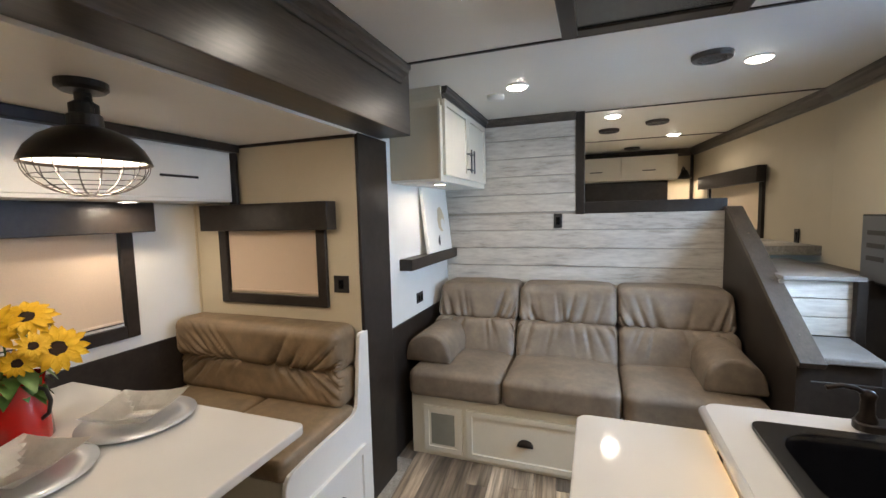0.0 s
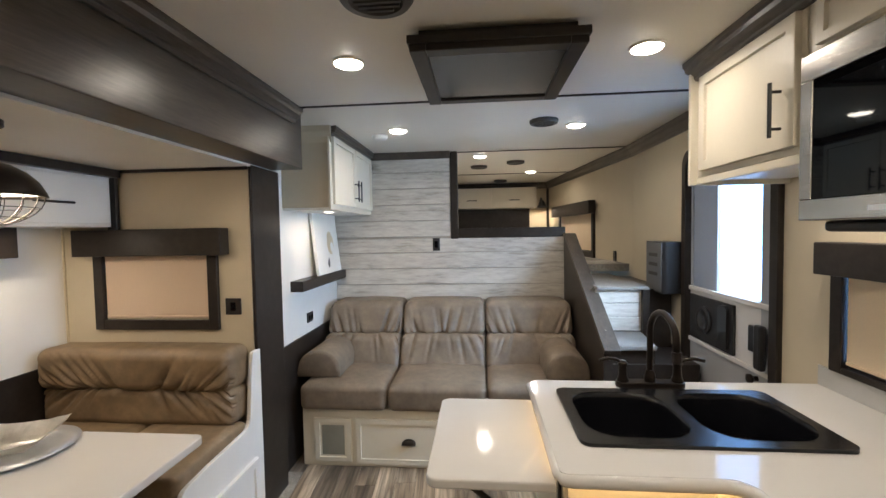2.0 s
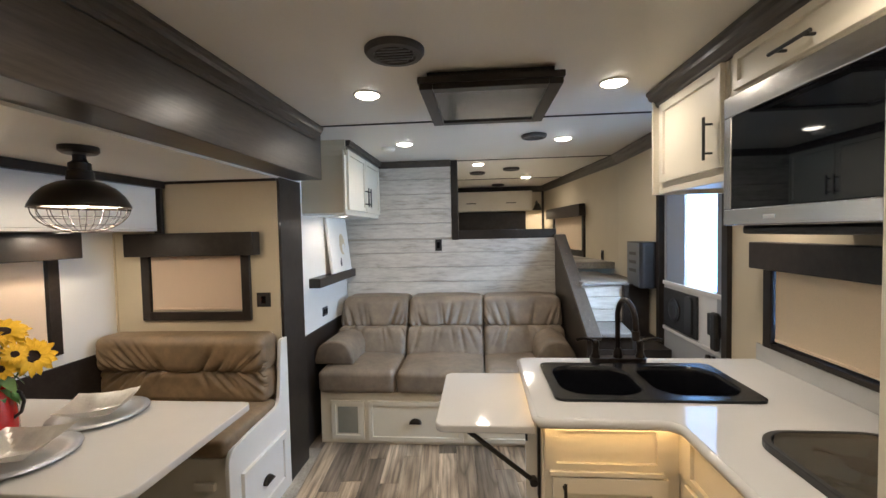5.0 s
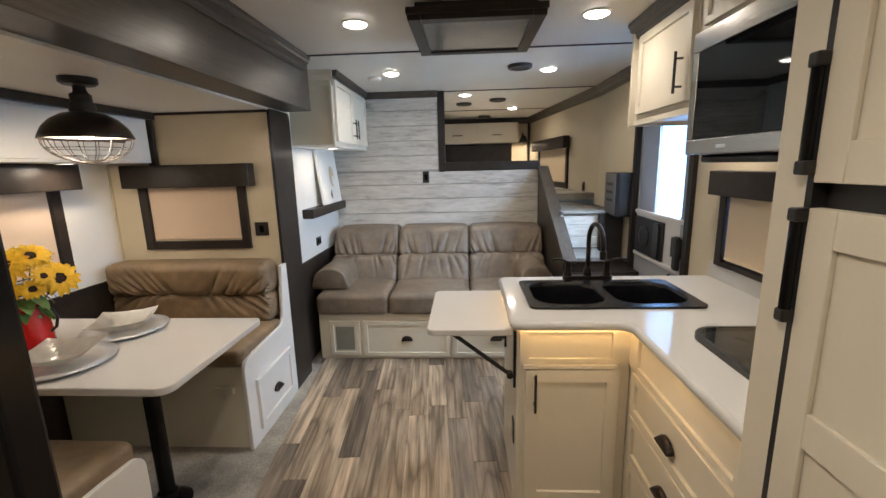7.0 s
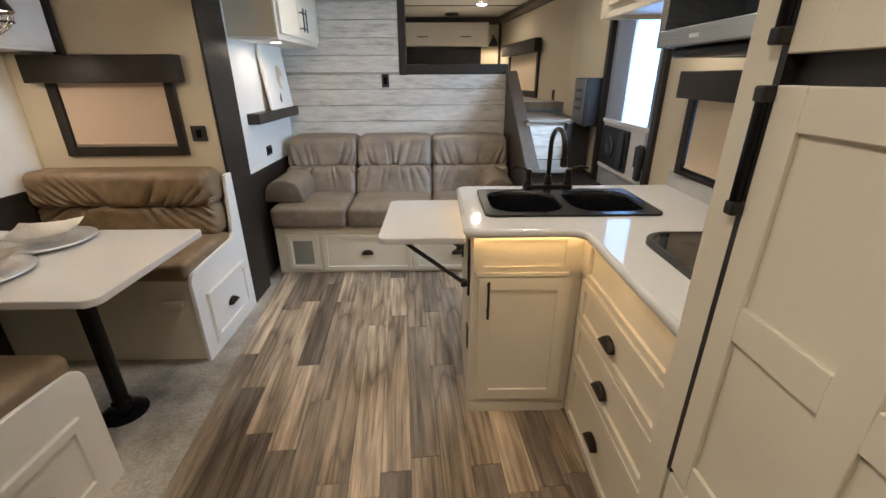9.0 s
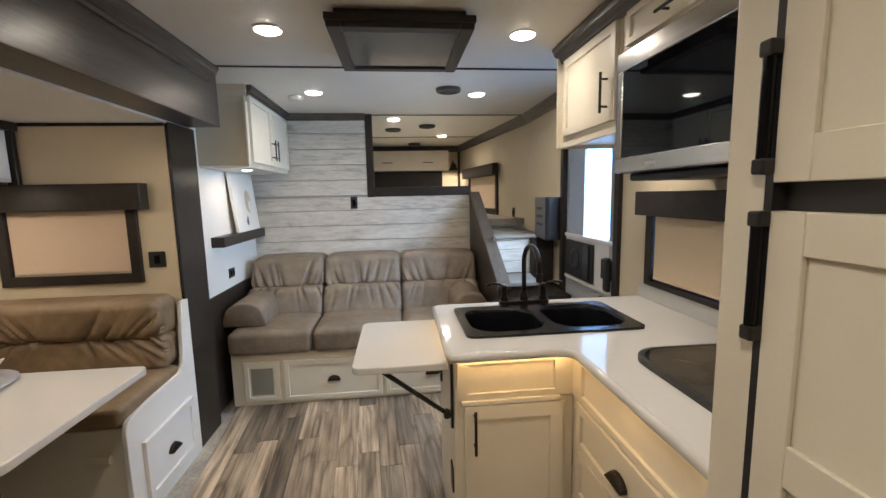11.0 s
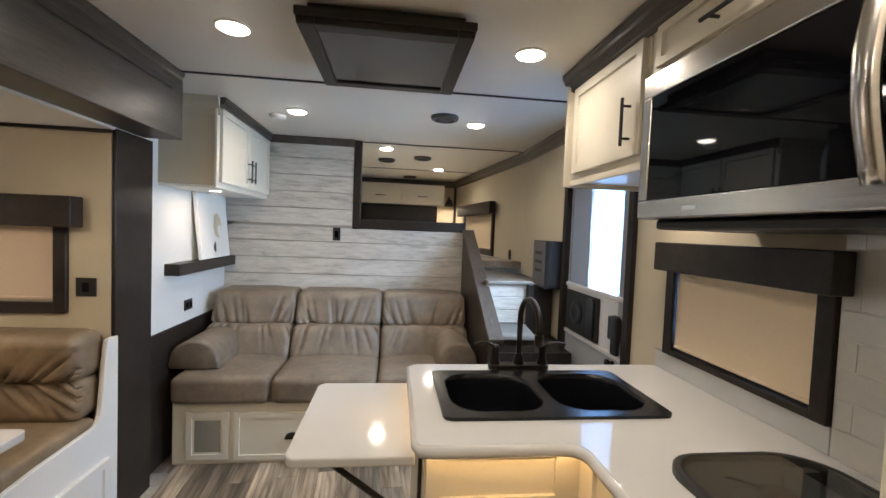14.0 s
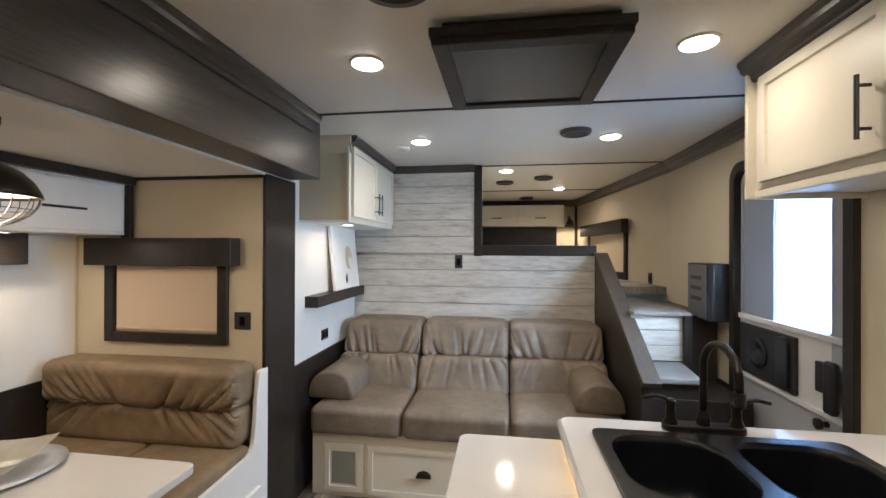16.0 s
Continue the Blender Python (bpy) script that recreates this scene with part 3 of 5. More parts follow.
def window(name, label, side, pos, u0, u1, z0, z1, val, fw=0.05, shade_low=0.05, fb=0.0, cloth=SHADE):
    """A dark framed window with a roller shade and a box valance (u0, u1, z0, z1, depth)."""
    ob = thing(name, facing(side, pos)((u0 + u1) / 2, 0, z0), label, "window", kind="structure")
    fb = fb or fw
    part("frame_side", fbox(side, pos, u0, u0 + fw, -0.03, 0.022, z0, z1, 0.003), DARK, ob)
    part("frame_side", fbox(side, pos, u1 - fw, u1, -0.03, 0.022, z0, z1, 0.003), DARK, ob)
    part("frame_bottom", fbox(side, pos, u0 + fw, u1 - fw, -0.03, 0.021, z0, z0 + fb, 0.003), DARK, ob)
    part("inner_sill", fbox(side, pos, u0 + fw, u1 - fw, -0.05, -0.005, z0 + fb, z0 + fb + 0.018, 0.002), BLACK, ob)
    part("frame_top", fbox(side, pos, u0 + fw, u1 - fw, -0.03, 0.020, z1 - fw, z1, 0.003), DARK, ob)
    pane = part("pane", fbox(side, pos, u0 + fw, u1 - fw, -0.054, -0.050, z0 + fb, z1 - fw), CLEAR, ob)
    pane.visible_shadow = False
    lo = z0 + fb + shade_low
    sh = part("roller_shade", fbox(side, pos, u0 + fw + 0.006, u1 - fw - 0.006, 0.004, 0.0055, lo, z1 - 0.01), cloth, ob, "fabric roller shade drawn down")
    f = facing(side, pos)
    part("shade_bar", fbox(side, pos, u0 + fw + 0.006, u1 - fw - 0.006, 0.001, 0.010, lo - 0.012, lo, 0.003), cloth, sh)
    part("valance", fbox(side, pos, val[0], val[1], 0.0225, val[4], val[2], val[3], 0.004), DARK, ob, "dark stained box valance")
    return ob


window("window_1", "dinette end window with dark frame and drawn peach shade", "y-", SLY1, -1.605, -0.92, 1.005, 1.50, (-1.64, -0.845, 1.395, 1.53, 0.10), 0.052, 0.022)
window("window_2", "long dinette window with dark frame and drawn peach shade", "x+", SL, 0.30, 1.56, 0.90, 1.50, (0.26, 1.62, 1.405, 1.55, 0.10), 0.06, 0.03)
window("window_3", "galley window with dark frame and drawn cream shade", "x-", RIGHT, 0.778, 1.435, 0.985, 1.40, (0.735, 1.42, 1.325, 1.435, 0.09), 0.048, 0.023, 0.022, SHADE_TAN)


def loft_window():
    yaw = math.degrees(math.atan2(1.40 - RIGHT, LOFT_END - LOFT))
    ob = window("window_4", "loft side window with dark frame and drawn shade", "x-", 0.0, 0.80, 1.98, 1.20, 1.72, (0.74, 2.06, 1.645, 1.775, 0.09), 0.06, 0.02, 0.0, SHADE_TAN)
    ob.matrix_basis = pose(RIGHT, LOFT, 0, 0, 0, -yaw) @ ob.matrix_basis


loft_window()

# entry door
entry = thing("door_1", (RIGHT, 2.1, 0), "entry door with bright window, grey screen and black speaker panel", "door", kind="structure")
D0, D1, DZ = 1.69, 2.515, 1.945
fr = 0.05
part("frame", hollow(rounded(D0, D1, 0.0, DZ, (0.001, 0.001, 0.09, 0.09)), rounded(D0 + fr, D1 - fr, 0.001, DZ - fr, (0.001, 0.001, 0.06, 0.06)), "x", RIGHT + 0.05, RIGHT - 0.022, 0.004), DARK, entry)
X = RIGHT + 0.012
W0, W1, WZ0, WZ1 = D0 + fr + 0.10, D1 - fr, 1.13, 1.86
bm = bmesh.new()
box(X, X + 0.03, D0 + fr, W0, 0.02, 1.13, bm=bm)
box(X, X + 0.03, W0, W1, 0.02, 0.84, bm=bm)
part("leaf", bm, SCREEN, entry, "grey door leaf")
part("window_surround", hollow(rounded(D0 + fr, D1 - fr, 1.1302, DZ - fr, (0.001, 0.001, 0.06, 0.06)), rounded(W0, W1 - 0.02, 1.15, WZ1, (0.02, 0.02, 0.07, 0.07)), "x", X + 0.03, X, 0.003), SCREEN, entry, "grey surround with rounded corners")
part("mid_panel", box(X, X + 0.028, W0, W1, 0.84, 1.13), DOORGREY, entry, "off-white middle panel")
part("window_rail", box(X - 0.012, X, D0 + fr, W1, 1.125, 1.150, 0.003), DOORGREY, entry)
part("lower_rail", box(X - 0.012, X, D0 + fr, W1, 0.825, 0.848, 0.003), DOORGREY, entry)
screen = part("screen", box(X + 0.006, X + 0.02, 2.20, W1, 1.15, WZ1), shade_cloth("screen_mesh", (0.30, 0.32, 0.345), 0.22), entry, "translucent grey screen")
pane = part("pane", box(X + 0.021, X + 0.024, W0, W1, 1.15, WZ1), CLEAR, entry)
pane.visible_shadow = False
sp = part("speaker_panel", box(X - 0.016, X - 0.0005, 2.02, 2.44, 0.855, 1.105, 0.004), MESHBLACK, entry, "black mesh speaker panel")
part("speaker_ring", lathe([(0.075, 0), (0.075, -0.008), (0.055, -0.012), (0.020, -0.004)], (X - 0.016, 2.28, 0.98), 28, "X"), BLACK, sp)
part("speaker_divider", prism(rounded(2.05, 2.13, 0.865, 1.095, (0.03,) * 4), "x", X - 0.03, X - 0.0165), BLACK, sp)
lk = part("latch_plate", box(X - 0.02, X, 1.80, 1.90, 0.92, 1.04, 0.004), BLACK, entry, "black latch plate")
part("latch_lever", box(X - 0.05, X - 0.0205, 1.765, 1.82, 0.86, 1.06, 0.012), BLACK, lk)
part("knob", lathe([(0.012, 0), (0.012, -0.02), (0.022, -0.028), (0.022, -0.04), (0.008, -0.046)], (X, 1.86, 0.80), 18, "X"), BRONZE, entry)
setting("backdrop", box(5.0, 5.02, -10, 40, -6, 12), DAYLIGHT, "bright daylight outside the door", "backdrop")

# ---- sofa ----


def gathers(depth, seam, seed, folds, spread=0.35, width=0.03):
    """Pulled folds that fan out from a seam at height seam (-1 bottom, 1 top)."""
    rnd = random.Random(seed)
    lines = []
    for _ in range(folds):
        u = rnd.choice((-1, 1)) * rnd.uniform(0.12, 0.92) if spread > 0.3 else rnd.uniform(-0.9, 0.9)
        lean = (0.10 + 0.22 * abs(u)) * (1 if u > 0 else -1) * rnd.uniform(0.5, 1.3) * spread / 0.35
        lines.append((u, lean, rnd.uniform(0.5, 1.0), rnd.uniform(0.7, 1.5), rnd.uniform(0.75, 1.4) * width))

    def f(u, w):
        away = abs(w - seam)
        total = 0.0
        for u0, lean, strength, reach, wide in lines:
            d = (u - u0 - lean * away) / wide
            if abs(d) < 3:
                total += strength * math.exp(-d * d) * math.exp(-(away / reach) ** 2)
        return depth * min(total, 1.6)

    return f


sofa = thing("sofa", (0.19, 2.43, 0), "three-seat taupe leather sofa on a cream drawer base", "sofa")
SX0, SX1 = -0.725, 1.098
base = part("base", box(SX0, SX1, 2.43, 3.34, 0, 0.375, 0.003), CREAM, sofa, "cream painted plinth")
vent = part("vent_panel", shaker("y-", 2.43, -0.645, -0.405, 0.03, 0.315, 0.012, 0.045), CREAM, sofa)
part("grille", box(-0.598, -0.452, 2.4228, 2.4243, 0.077, 0.268), GRILLE, vent, "grey mesh grille")
for u0, u1, p in ((-0.375, 0.300, -0.035), (0.325, 0.985, 0.655)):
    dr = part("drawer", shaker("y-", 2.43, u0, u1, 0.025, 0.315, 0.018, 0.045), CREAM, sofa)
    part("cup_pull", cup_pull("y-", 2.421, p, 0.176), BRONZE, dr, "dark bronze cup pull")
SPL = (-0.745, -0.165, 0.46, 1.10)
for i in range(3):
    a, b = SPL[i] + 0.003, SPL[i + 1] - 0.003
    part("seat_cushion", cushion(max(a, -0.725), b, 2.375, 2.95, 0.375, 0.540, 0.040, 18, None, 0.018, 3.1 * i), LEATHER, sofa, smooth=True)
    lo = cushion(a, b, 2.80, 3.10, 0.50, 0.735, 0.045, 60, gathers(0.021, 1.0, 31 + i, 13, 0.25, 0.040), 0.0, 5.7 * i)
    up = cushion(a, b, 2.855, 3.15, 0.715, 0.955, 0.050, 60, gathers(0.022, -1.0, 52 + i, 17, 0.25, 0.038), 0.012, 8.3 * i)
    for bmc in (lo, up):
        for v in bmc.verts:
            v.co.y += (v.co.z - 0.55) * 0.42
    part("back_lower", lo, LEATHER, sofa, smooth=True)
    part("back_upper", up, LEATHER, sofa, smooth=True)


def bolster(x0, x1, seed):
    """A half-round arm pad with a flat front."""
    w = x1 - x0
    out = [(x0, 0.548)]
    for i in range(15):
        a = math.pi * (1 - i / 14)
        out.append((x0 + w / 2 + w / 2 * math.cos(a), 0.575 + 0.150 * math.sin(a) ** 0.8))
    out.append((x1, 0.548))
    bm = prism(out, "y", 2.49, 2.90)
    bmesh.ops.bevel(bm, geom=[e for e in bm.edges if abs(e.verts[0].co.y - e.verts[1].co.y) < 1e-5], offset=0.02, segments=3, affect="EDGES", profile=0.5)
    for v in bm.verts:
        n = noise.noise(v.co * 9 + Vector((seed, 0, 0)))
        v.co += Vector((n, 0, n)) * 0.004
    return bm


part("arm", bolster(-0.785, -0.495, 1.0), LEATHER, sofa, smooth=True)
part("arm", bolster(0.835, 1.10, 2.0), LEATHER, sofa, smooth=True)

# ---- dinette ----


def bench(near):
    m = (lambda y: 1.97 - y) if near else (lambda y: y)
    ob = thing("dinette_bench", (-1.2, m(1.6), 0), "brown leather dinette bench with cream base and side drawer", "bench", "dinette benches")

    def mirrored(bm):
        if near:
            for v in bm.verts:
                v.co.y = m(v.co.y)
        return bm

    part("base", mirrored(box(SL + 0.016, -0.745, 1.345, SLY1 - 0.001, 0, 0.475, 0.003)), CREAM, ob)
    part("base_rail", mirrored(box(-0.90, -0.80, 1.325, 1.345, 0.33, 0.365, 0.003)), CREAM, ob)
    # white side panel, low in front and swept up behind
    prof = [(1.325, 0.0), (1.938, 0.0), (1.938, 0.90)]
    for i in range(7):
        a = radians(90 + 90 * i / 6)
        prof.append((1.885 + 0.02 * math.cos(a), 0.88 + 0.02 * math.sin(a)))
    prof += [(1.850, 0.80), (1.835, 0.66)]
    for i in range(6):
        a = radians(0 - 90 * i / 5)
        prof.append((1.765 + 0.06 * math.cos(a), 0.585 + 0.05 * math.sin(a)))
    prof += [(1.50, 0.525)]
    for i in range(7):
        a = radians(90 + 90 * i / 6)
        prof.append((1.385 + 0.06 * math.cos(a), 0.455 + 0.06 * math.sin(a)))
    side = part("side_panel", mirrored(prism(prof, "x", -0.744, -0.722, 0.004)), WHITE, ob, "white painted side panel")
    u0, u1 = sorted((m(1.415), m(1.86)))
    dr = part("drawer", shaker("x+", -0.722, u0, u1, 0.07, 0.365, 0.018, 0.05), WHITE, ob)
    part("cup_pull", cup_pull("x+", -0.713, m(1.632), 0.215), BRONZE, dr, "dark bronze cup pull")
    for i, (a, b) in enumerate(((SL + 0.02, -1.21), (-1.205, -0.738))):
        part("seat_cushion", mirrored(cushion(a, b, 1.335, 1.83, 0.470, 0.575, 0.032, 14, None, 0.012, 2.7 * i + near)), LEATHER_B, ob, smooth=True)
    lo = cushion(SL + 0.02, -0.762, 1.735, 1.905, 0.565, 0.755, 0.045, 92, gathers(0.020, 1.0, 3 + near, 36, 0.34, 0.020), 0, 4.0)
    up = cushion(SL + 0.02, -0.758, 1.715, 1.915, 0.74, 0.945, 0.050, 92, gathers(0.022, -1.0, 11 + near, 42, 0.34, 0.020), 0.008, 6.0)
    part("back_lower", mirrored(lo), LEATHER_B, ob, smooth=True)
    part("back_upper", mirrored(up), LEATHER_B, ob, smooth=True)


bench(False)
bench(True)

table = thing("dinette_table", (-1.17, 0.93, 0), "white dinette table with rounded corners on black pedestals", "table")
part("tabletop", prism(rounded(SL + 0.016, -0.565, 0.60, 1.265, (0.01, 0.05, 0.03, 0.01)), "z", 0.752, 0.782, 0.005), COUNTER, table)
for px in (-0.935, -1.50):
    leg = part("leg", lathe([(0.032, 0.03), (0.032, 0.752)], (px, 0.96, 0), 20), BLACK_GLOSS, table, smooth=False)
    part("floor_flange", lathe([(0.095, 0.0), (0.095, 0.012), (0.075, 0.022), (0.045, 0.030), (0.040, 0.07), (0.033, 0.075)], (px, 0.96, 0), 28), BLACK_GLOSS, leg)


def place_setting(cx, cy, spin):
    pl = thing("charger_plate", (cx, cy, 0.782), "round grey pewter charger plate on the table", "plate", "place settings")
    part("dish", lathe([(0.05, 0.0), (0.10, 0.002), (0.118, 0.010), (0.168, 0.013), (0.170, 0.016), (0.118, 0.014), (0.10, 0.006), (0.001, 0.005)], (cx, cy, 0.782), 48), PEWTER, pl, smooth=True)
    bw = thing("square_bowl", (cx, cy, 0.788), "square hammered silver bowl with flared rim", "bowl", "place settings")
    bm = bmesh.new()
    n = 16
    grid = {}
    for i in range(n + 1):
        for j in range(n + 1):
            u, v = 2 * i / n - 1, 2 * j / n - 1
            e = max(abs(u), abs(v))
            h = 0.004 + 0.048 * max(0, e - 0.45) / 0.55 + 0.010 * (u * v) ** 2 + 0.002 * noise.noise(Vector((u * 4, v * 4, spin)))
            s = 0.112 * (0.72 + 0.28 * e)
            grid[i, j] = bm.verts.new((u * s, v * s, h))
    for i in range(n):
        for j in range(n):
            bm.faces.new((grid[i, j], grid[i + 1, j], grid[i + 1, j + 1], grid[i, j + 1]))
    r = bmesh.ops.solidify(bm, geom=bm.faces[:], thickness=0.003)
    bmesh.ops.transform(bm, matrix=pose(cx, cy, 0.790, 0, 0, spin), verts=bm.verts[:])
    part("vessel", bm, SILVER, bw)


place_setting(-1.125, 1.105, 25)
place_setting(-1.10, 0.775, 14)

# red pitcher of sunflowers
PX, PY = -1.36, 0.905
pit = thing("pitcher", (PX, PY, 0.782), "red enamel pitcher with black handle on the table", "pitcher")
part("body", lathe([(0.074, 0), (0.078, 0.004), (0.074, 0.08), (0.066, 0.18), (0.070, 0.205), (0.066, 0.205), (0.060, 0.18), (0.062, 0.03)], (PX, PY, 0.782), 32), RED, pit, smooth=True)
part("handle", tube([(PX + 0.064, PY + 0.02, 0.955), (PX + 0.090, PY + 0.03, 0.945), (PX + 0.098, PY + 0.035, 0.91), (PX + 0.088, PY + 0.032, 0.87), (PX + 0.060, PY + 0.02, 0.845)], 0.006), BLACK, pit)


def sunflower(at, aim, size, seed):
    rnd = random.Random(seed)
    fl = thing("sunflower", at, "yellow sunflower with dark centre in the red pitcher", "flower", "sunflowers")
    turn = Vector(aim).normalized().to_track_quat("Z", "Y").to_matrix().to_4x4()
    mm = Matrix.Translation(at) @ turn
    bm = bmesh.new()
    for ring, (count, reach, lift) in enumerate(((15, 1.0, 0.10), (13, 0.86, 0.28))):
        for i in range(count):
            a = 2 * math.pi * (i + 0.5 * ring + rnd.uniform(-0.2, 0.2)) / count
            L, w = size * reach * rnd.uniform(0.88, 1.06), size * 0.17
            d, s = Vector((math.cos(a), math.sin(a), 0)), Vector((-math.sin(a), math.cos(a), 0))
            rows = []
            for k, (t_, ww) in enumerate(((0.34, 0.5), (0.6, 1.0), (0.82, 0.75), (1.0, 0.05))):
                z = size * (lift * math.sin(t_ * 2.2) - 0.12 * t_ * t_) + rnd.uniform(-1, 1) * 0.02 * size
                rows.append([bm.verts.new(d * L * t_ + s * w * ww * q + Vector((0, 0, z - abs(q) * -0.05 * size))) for q in (-1, 0, 1)])
            for r0, r1 in zip(rows, rows[1:]):
                for q in range(2):
                    bm.faces.new((r0[q], r0[q + 1], r1[q + 1], r1[q]))
    bm.transform(mm)
    part("petals", bm, YELLOW, fl, smooth=True)
    c = lathe([(0.02 * size, -0.02 * size), (0.38 * size, 0.0), (0.36 * size, 0.10 * size), (0.2 * size, 0.13 * size), (0.01 * size, 0.10 * size)], (0, 0, 0), 18)
    c.transform(mm)
    part("centre", c, SEED, fl, smooth=True)
    part("stem", tube([Vector(at) - Vector(aim).normalized() * 0.004, Vector(at) - Vector(aim).normalized() * 0.03 + Vector((0, 0, -0.02)), (PX + (at[0] - PX) * 0.3, PY + (at[1] - PY) * 0.3, 0.95)], 0.003, 6), LEAF, fl)


for i, (dx, dy, z, ax, ay, az, s) in enumerate(((0.01, -0.03, 1.115, 0.5, -0.75, 0.5, 0.062), (0.085, 0.045, 1.06, 0.9, -0.35, 0.2, 0.060), (0.035, 0.015, 1.13, 0.55, -0.35, 0.8, 0.060), (-0.055, -0.03, 1.10, 0.2, -0.8, 0.55, 0.060), (0.065, -0.02, 1.045, 0.8, -0.6, 0.1, 0.036), (0.03, -0.06, 1.05, 0.5, -0.9, 0.1, 0.038), (0.085, -0.0, 1.078, 0.9, -0.3, 0.3, 0.034), (-0.02, 0.05, 1.12, 0.0, 0.6, 0.8, 0.055))):
    sunflower((PX + 1.3 * dx, PY + 1.3 * dy, 1.06 + 1.35 * (z - 1.06) + 0.01), (ax, ay, az), 1.3 * s, i)
fol = thing("foliage", (PX, PY, 0.97), "green leaves spilling from the red pitcher", "leaves")
rnd = random.Random(4)
for i in range(26):
    a, tilt = rnd.uniform(0, 6.28), rnd.uniform(-0.5, 0.7)
    L, w = rnd.uniform(0.05, 0.085), rnd.uniform(0.018, 0.028)
    d, s = Vector((math.cos(a), math.sin(a), 0)), Vector((-math.sin(a), math.cos(a), 0))
    o = Vector((PX, PY, 0.955 + rnd.uniform(0, 0.07))) + d * rnd.uniform(0.015, 0.045)
    bm = bmesh.new()
    rows = []
    for t_, ww in ((0, 0.15), (0.3, 0.9), (0.6, 1.0), (0.85, 0.5), (1, 0.04)):
        c = o + d * L * t_ + Vector((0, 0, L * (tilt * t_ - 0.7 * t_ * t_)))
        rows.append([bm.verts.new(c + s * w * ww * q + Vector((0, 0, 0.25 * w * ww * abs(q)))) for q in (-1, 0, 1)])
    for r0, r1 in zip(rows, rows[1:]):
        for q in range(2):
            bm.faces.new((r0[q], r0[q + 1], r1[q + 1], r1[q]))
    part("leaf", bm, LEAF, fol, smooth=True)

# overhead cabinet in the slide-out
oh = thing("overhead_cabinet", (-1.6, 0.93, 1.54), "white overhead cabinet with lift-up doors over the dinette", "cabinet")
part("body", box(SL, -1.47, 0.05, SLY1 - 0.016, 1.545, 1.80, 0.002), WHITE, oh)
for y0, y1, h in ((0.06, 0.93, 0.5), (0.96, 1.86, 1.565)):
    dr = part("door", fbox("x+", -1.47, y0, y1, 0, 0.016, 1.56, 1.785, 0.003), WHITE, oh)
    part("bar_pull", bar_pull("x+", -1.455, 1.655, h - 0.09, h + 0.09, False, 0.022), BLACK, dr, "slim black bar pull")
part("top_trim", box(-1.47, -1.425, 0.05, SLY1 - 0.016, 1.798, SZ - 0.001, 0.004), DARK, oh, "dark top moulding")
part("end_trim", box(-1.49, -1.440, SLY1 - 0.040, SLY1 - 0.0165, 1.52, 1.798, 0.003), DARK, oh, "dark end strip")


def puck(at, r, label, down=True):
    ob = thing("puck_light", at, label, "light", "puck lights")
    x, y, z = at
    part("rim", lathe([(r, 0), (r, -0.004), (r * 0.86, -0.006), (r * 0.84, -0.001)], at, 28), DOORGREY, ob)
    part("diffuser", lathe([(r * 0.83, -0.0015), (r * 0.83, -0.004), (r * 0.3, -0.005)], at, 28), LAMP_ON, ob, "lit diffuser")


puck((-1.585, 1.43, 1.545), 0.04, "lit puck light under the overhead cabinet")

# caged pendant
QX, QY = -1.0, 0.955
pend = thing("pendant_lamp", (QX, QY, SZ), "black dome pendant lamp with wire cage, switched on", "lamp")
part("canopy", lathe([(0.06, 0), (0.06, -0.018), (0.05, -0.026), (0.02, -0.03)], (QX, QY, SZ), 28), BLACK, pend)
part("yoke", tube([(QX - 0.03, QY, SZ - 0.12), (QX - 0.032, QY, SZ - 0.07), (QX - 0.02, QY, SZ - 0.045), (QX, QY, SZ - 0.035), (QX + 0.02, QY, SZ - 0.045), (QX + 0.032, QY, SZ - 0.07), (QX + 0.03, QY, SZ - 0.12)], 0.006), BLACK, pend)
part("socket", lathe([(0.020, -0.028), (0.020, -0.05), (0.034, -0.06), (0.034, -0.085), (0.040, -0.09), (0.042, -0.125), (0.05, -0.135)], (QX, QY, SZ), 24), BLACK, pend)
dome = [(0.045, -0.125), (0.085, -0.135), (0.125, -0.155), (0.155, -0.182), (0.173, -0.212), (0.178, -0.222), (0.181, -0.222), (0.176, -0.208), (0.158, -0.178), (0.127, -0.150), (0.086, -0.130), (0.045, -0.120), (0.045, -0.125)]
dome = [(r * 0.82, h) for r, h in dome]
part("shade", lathe(dome[::-1], (QX, QY, SZ), 48, caps=False), BRONZE, pend, "dark bronze dome shade", smooth=True)
part("shade_lining", lathe([(0.036, -0.127), (0.068, -0.137), (0.100, -0.157), (0.1245, -0.184), (0.1395, -0.213)], (QX, QY, SZ), 48, caps=False), DOORGREY, pend, "pale inner lining", smooth=True)
RIM = SZ - 0.222
for k in range(9):
    a = math.pi * k / 9
    pts = []
    for i in range(17):
        b = math.pi * i / 16
        rr = 0.141 * math.cos(b)
        pts.append((QX + rr * math.cos(a), QY + rr * math.sin(a), RIM - 0.088 * math.sin(b)))
    part("cage_wire", tube(pts, 0.0014, 6), BRONZE, pend)
for q in (0.25, 0.5, 0.75):
    b = math.pi / 2 * q
    rr, zz = 0.141 * math.cos(b), RIM - 0.088 * math.sin(b)
    part("cage_ring", tube([(QX + rr * math.cos(2 * math.pi * i / 40), QY + rr * math.sin(2 * math.pi * i / 40), zz) for i in range(41)], 0.0014, 6), BRONZE, pend)
part("bulb", lathe([(0.012, -0.135), (0.014, -0.16), (0.026, -0.18), (0.028, -0.198), (0.018, -0.216), (0.004, -0.221)], (QX, QY, SZ), 24), BULB_ON, pend, "lit bulb", smooth=True)
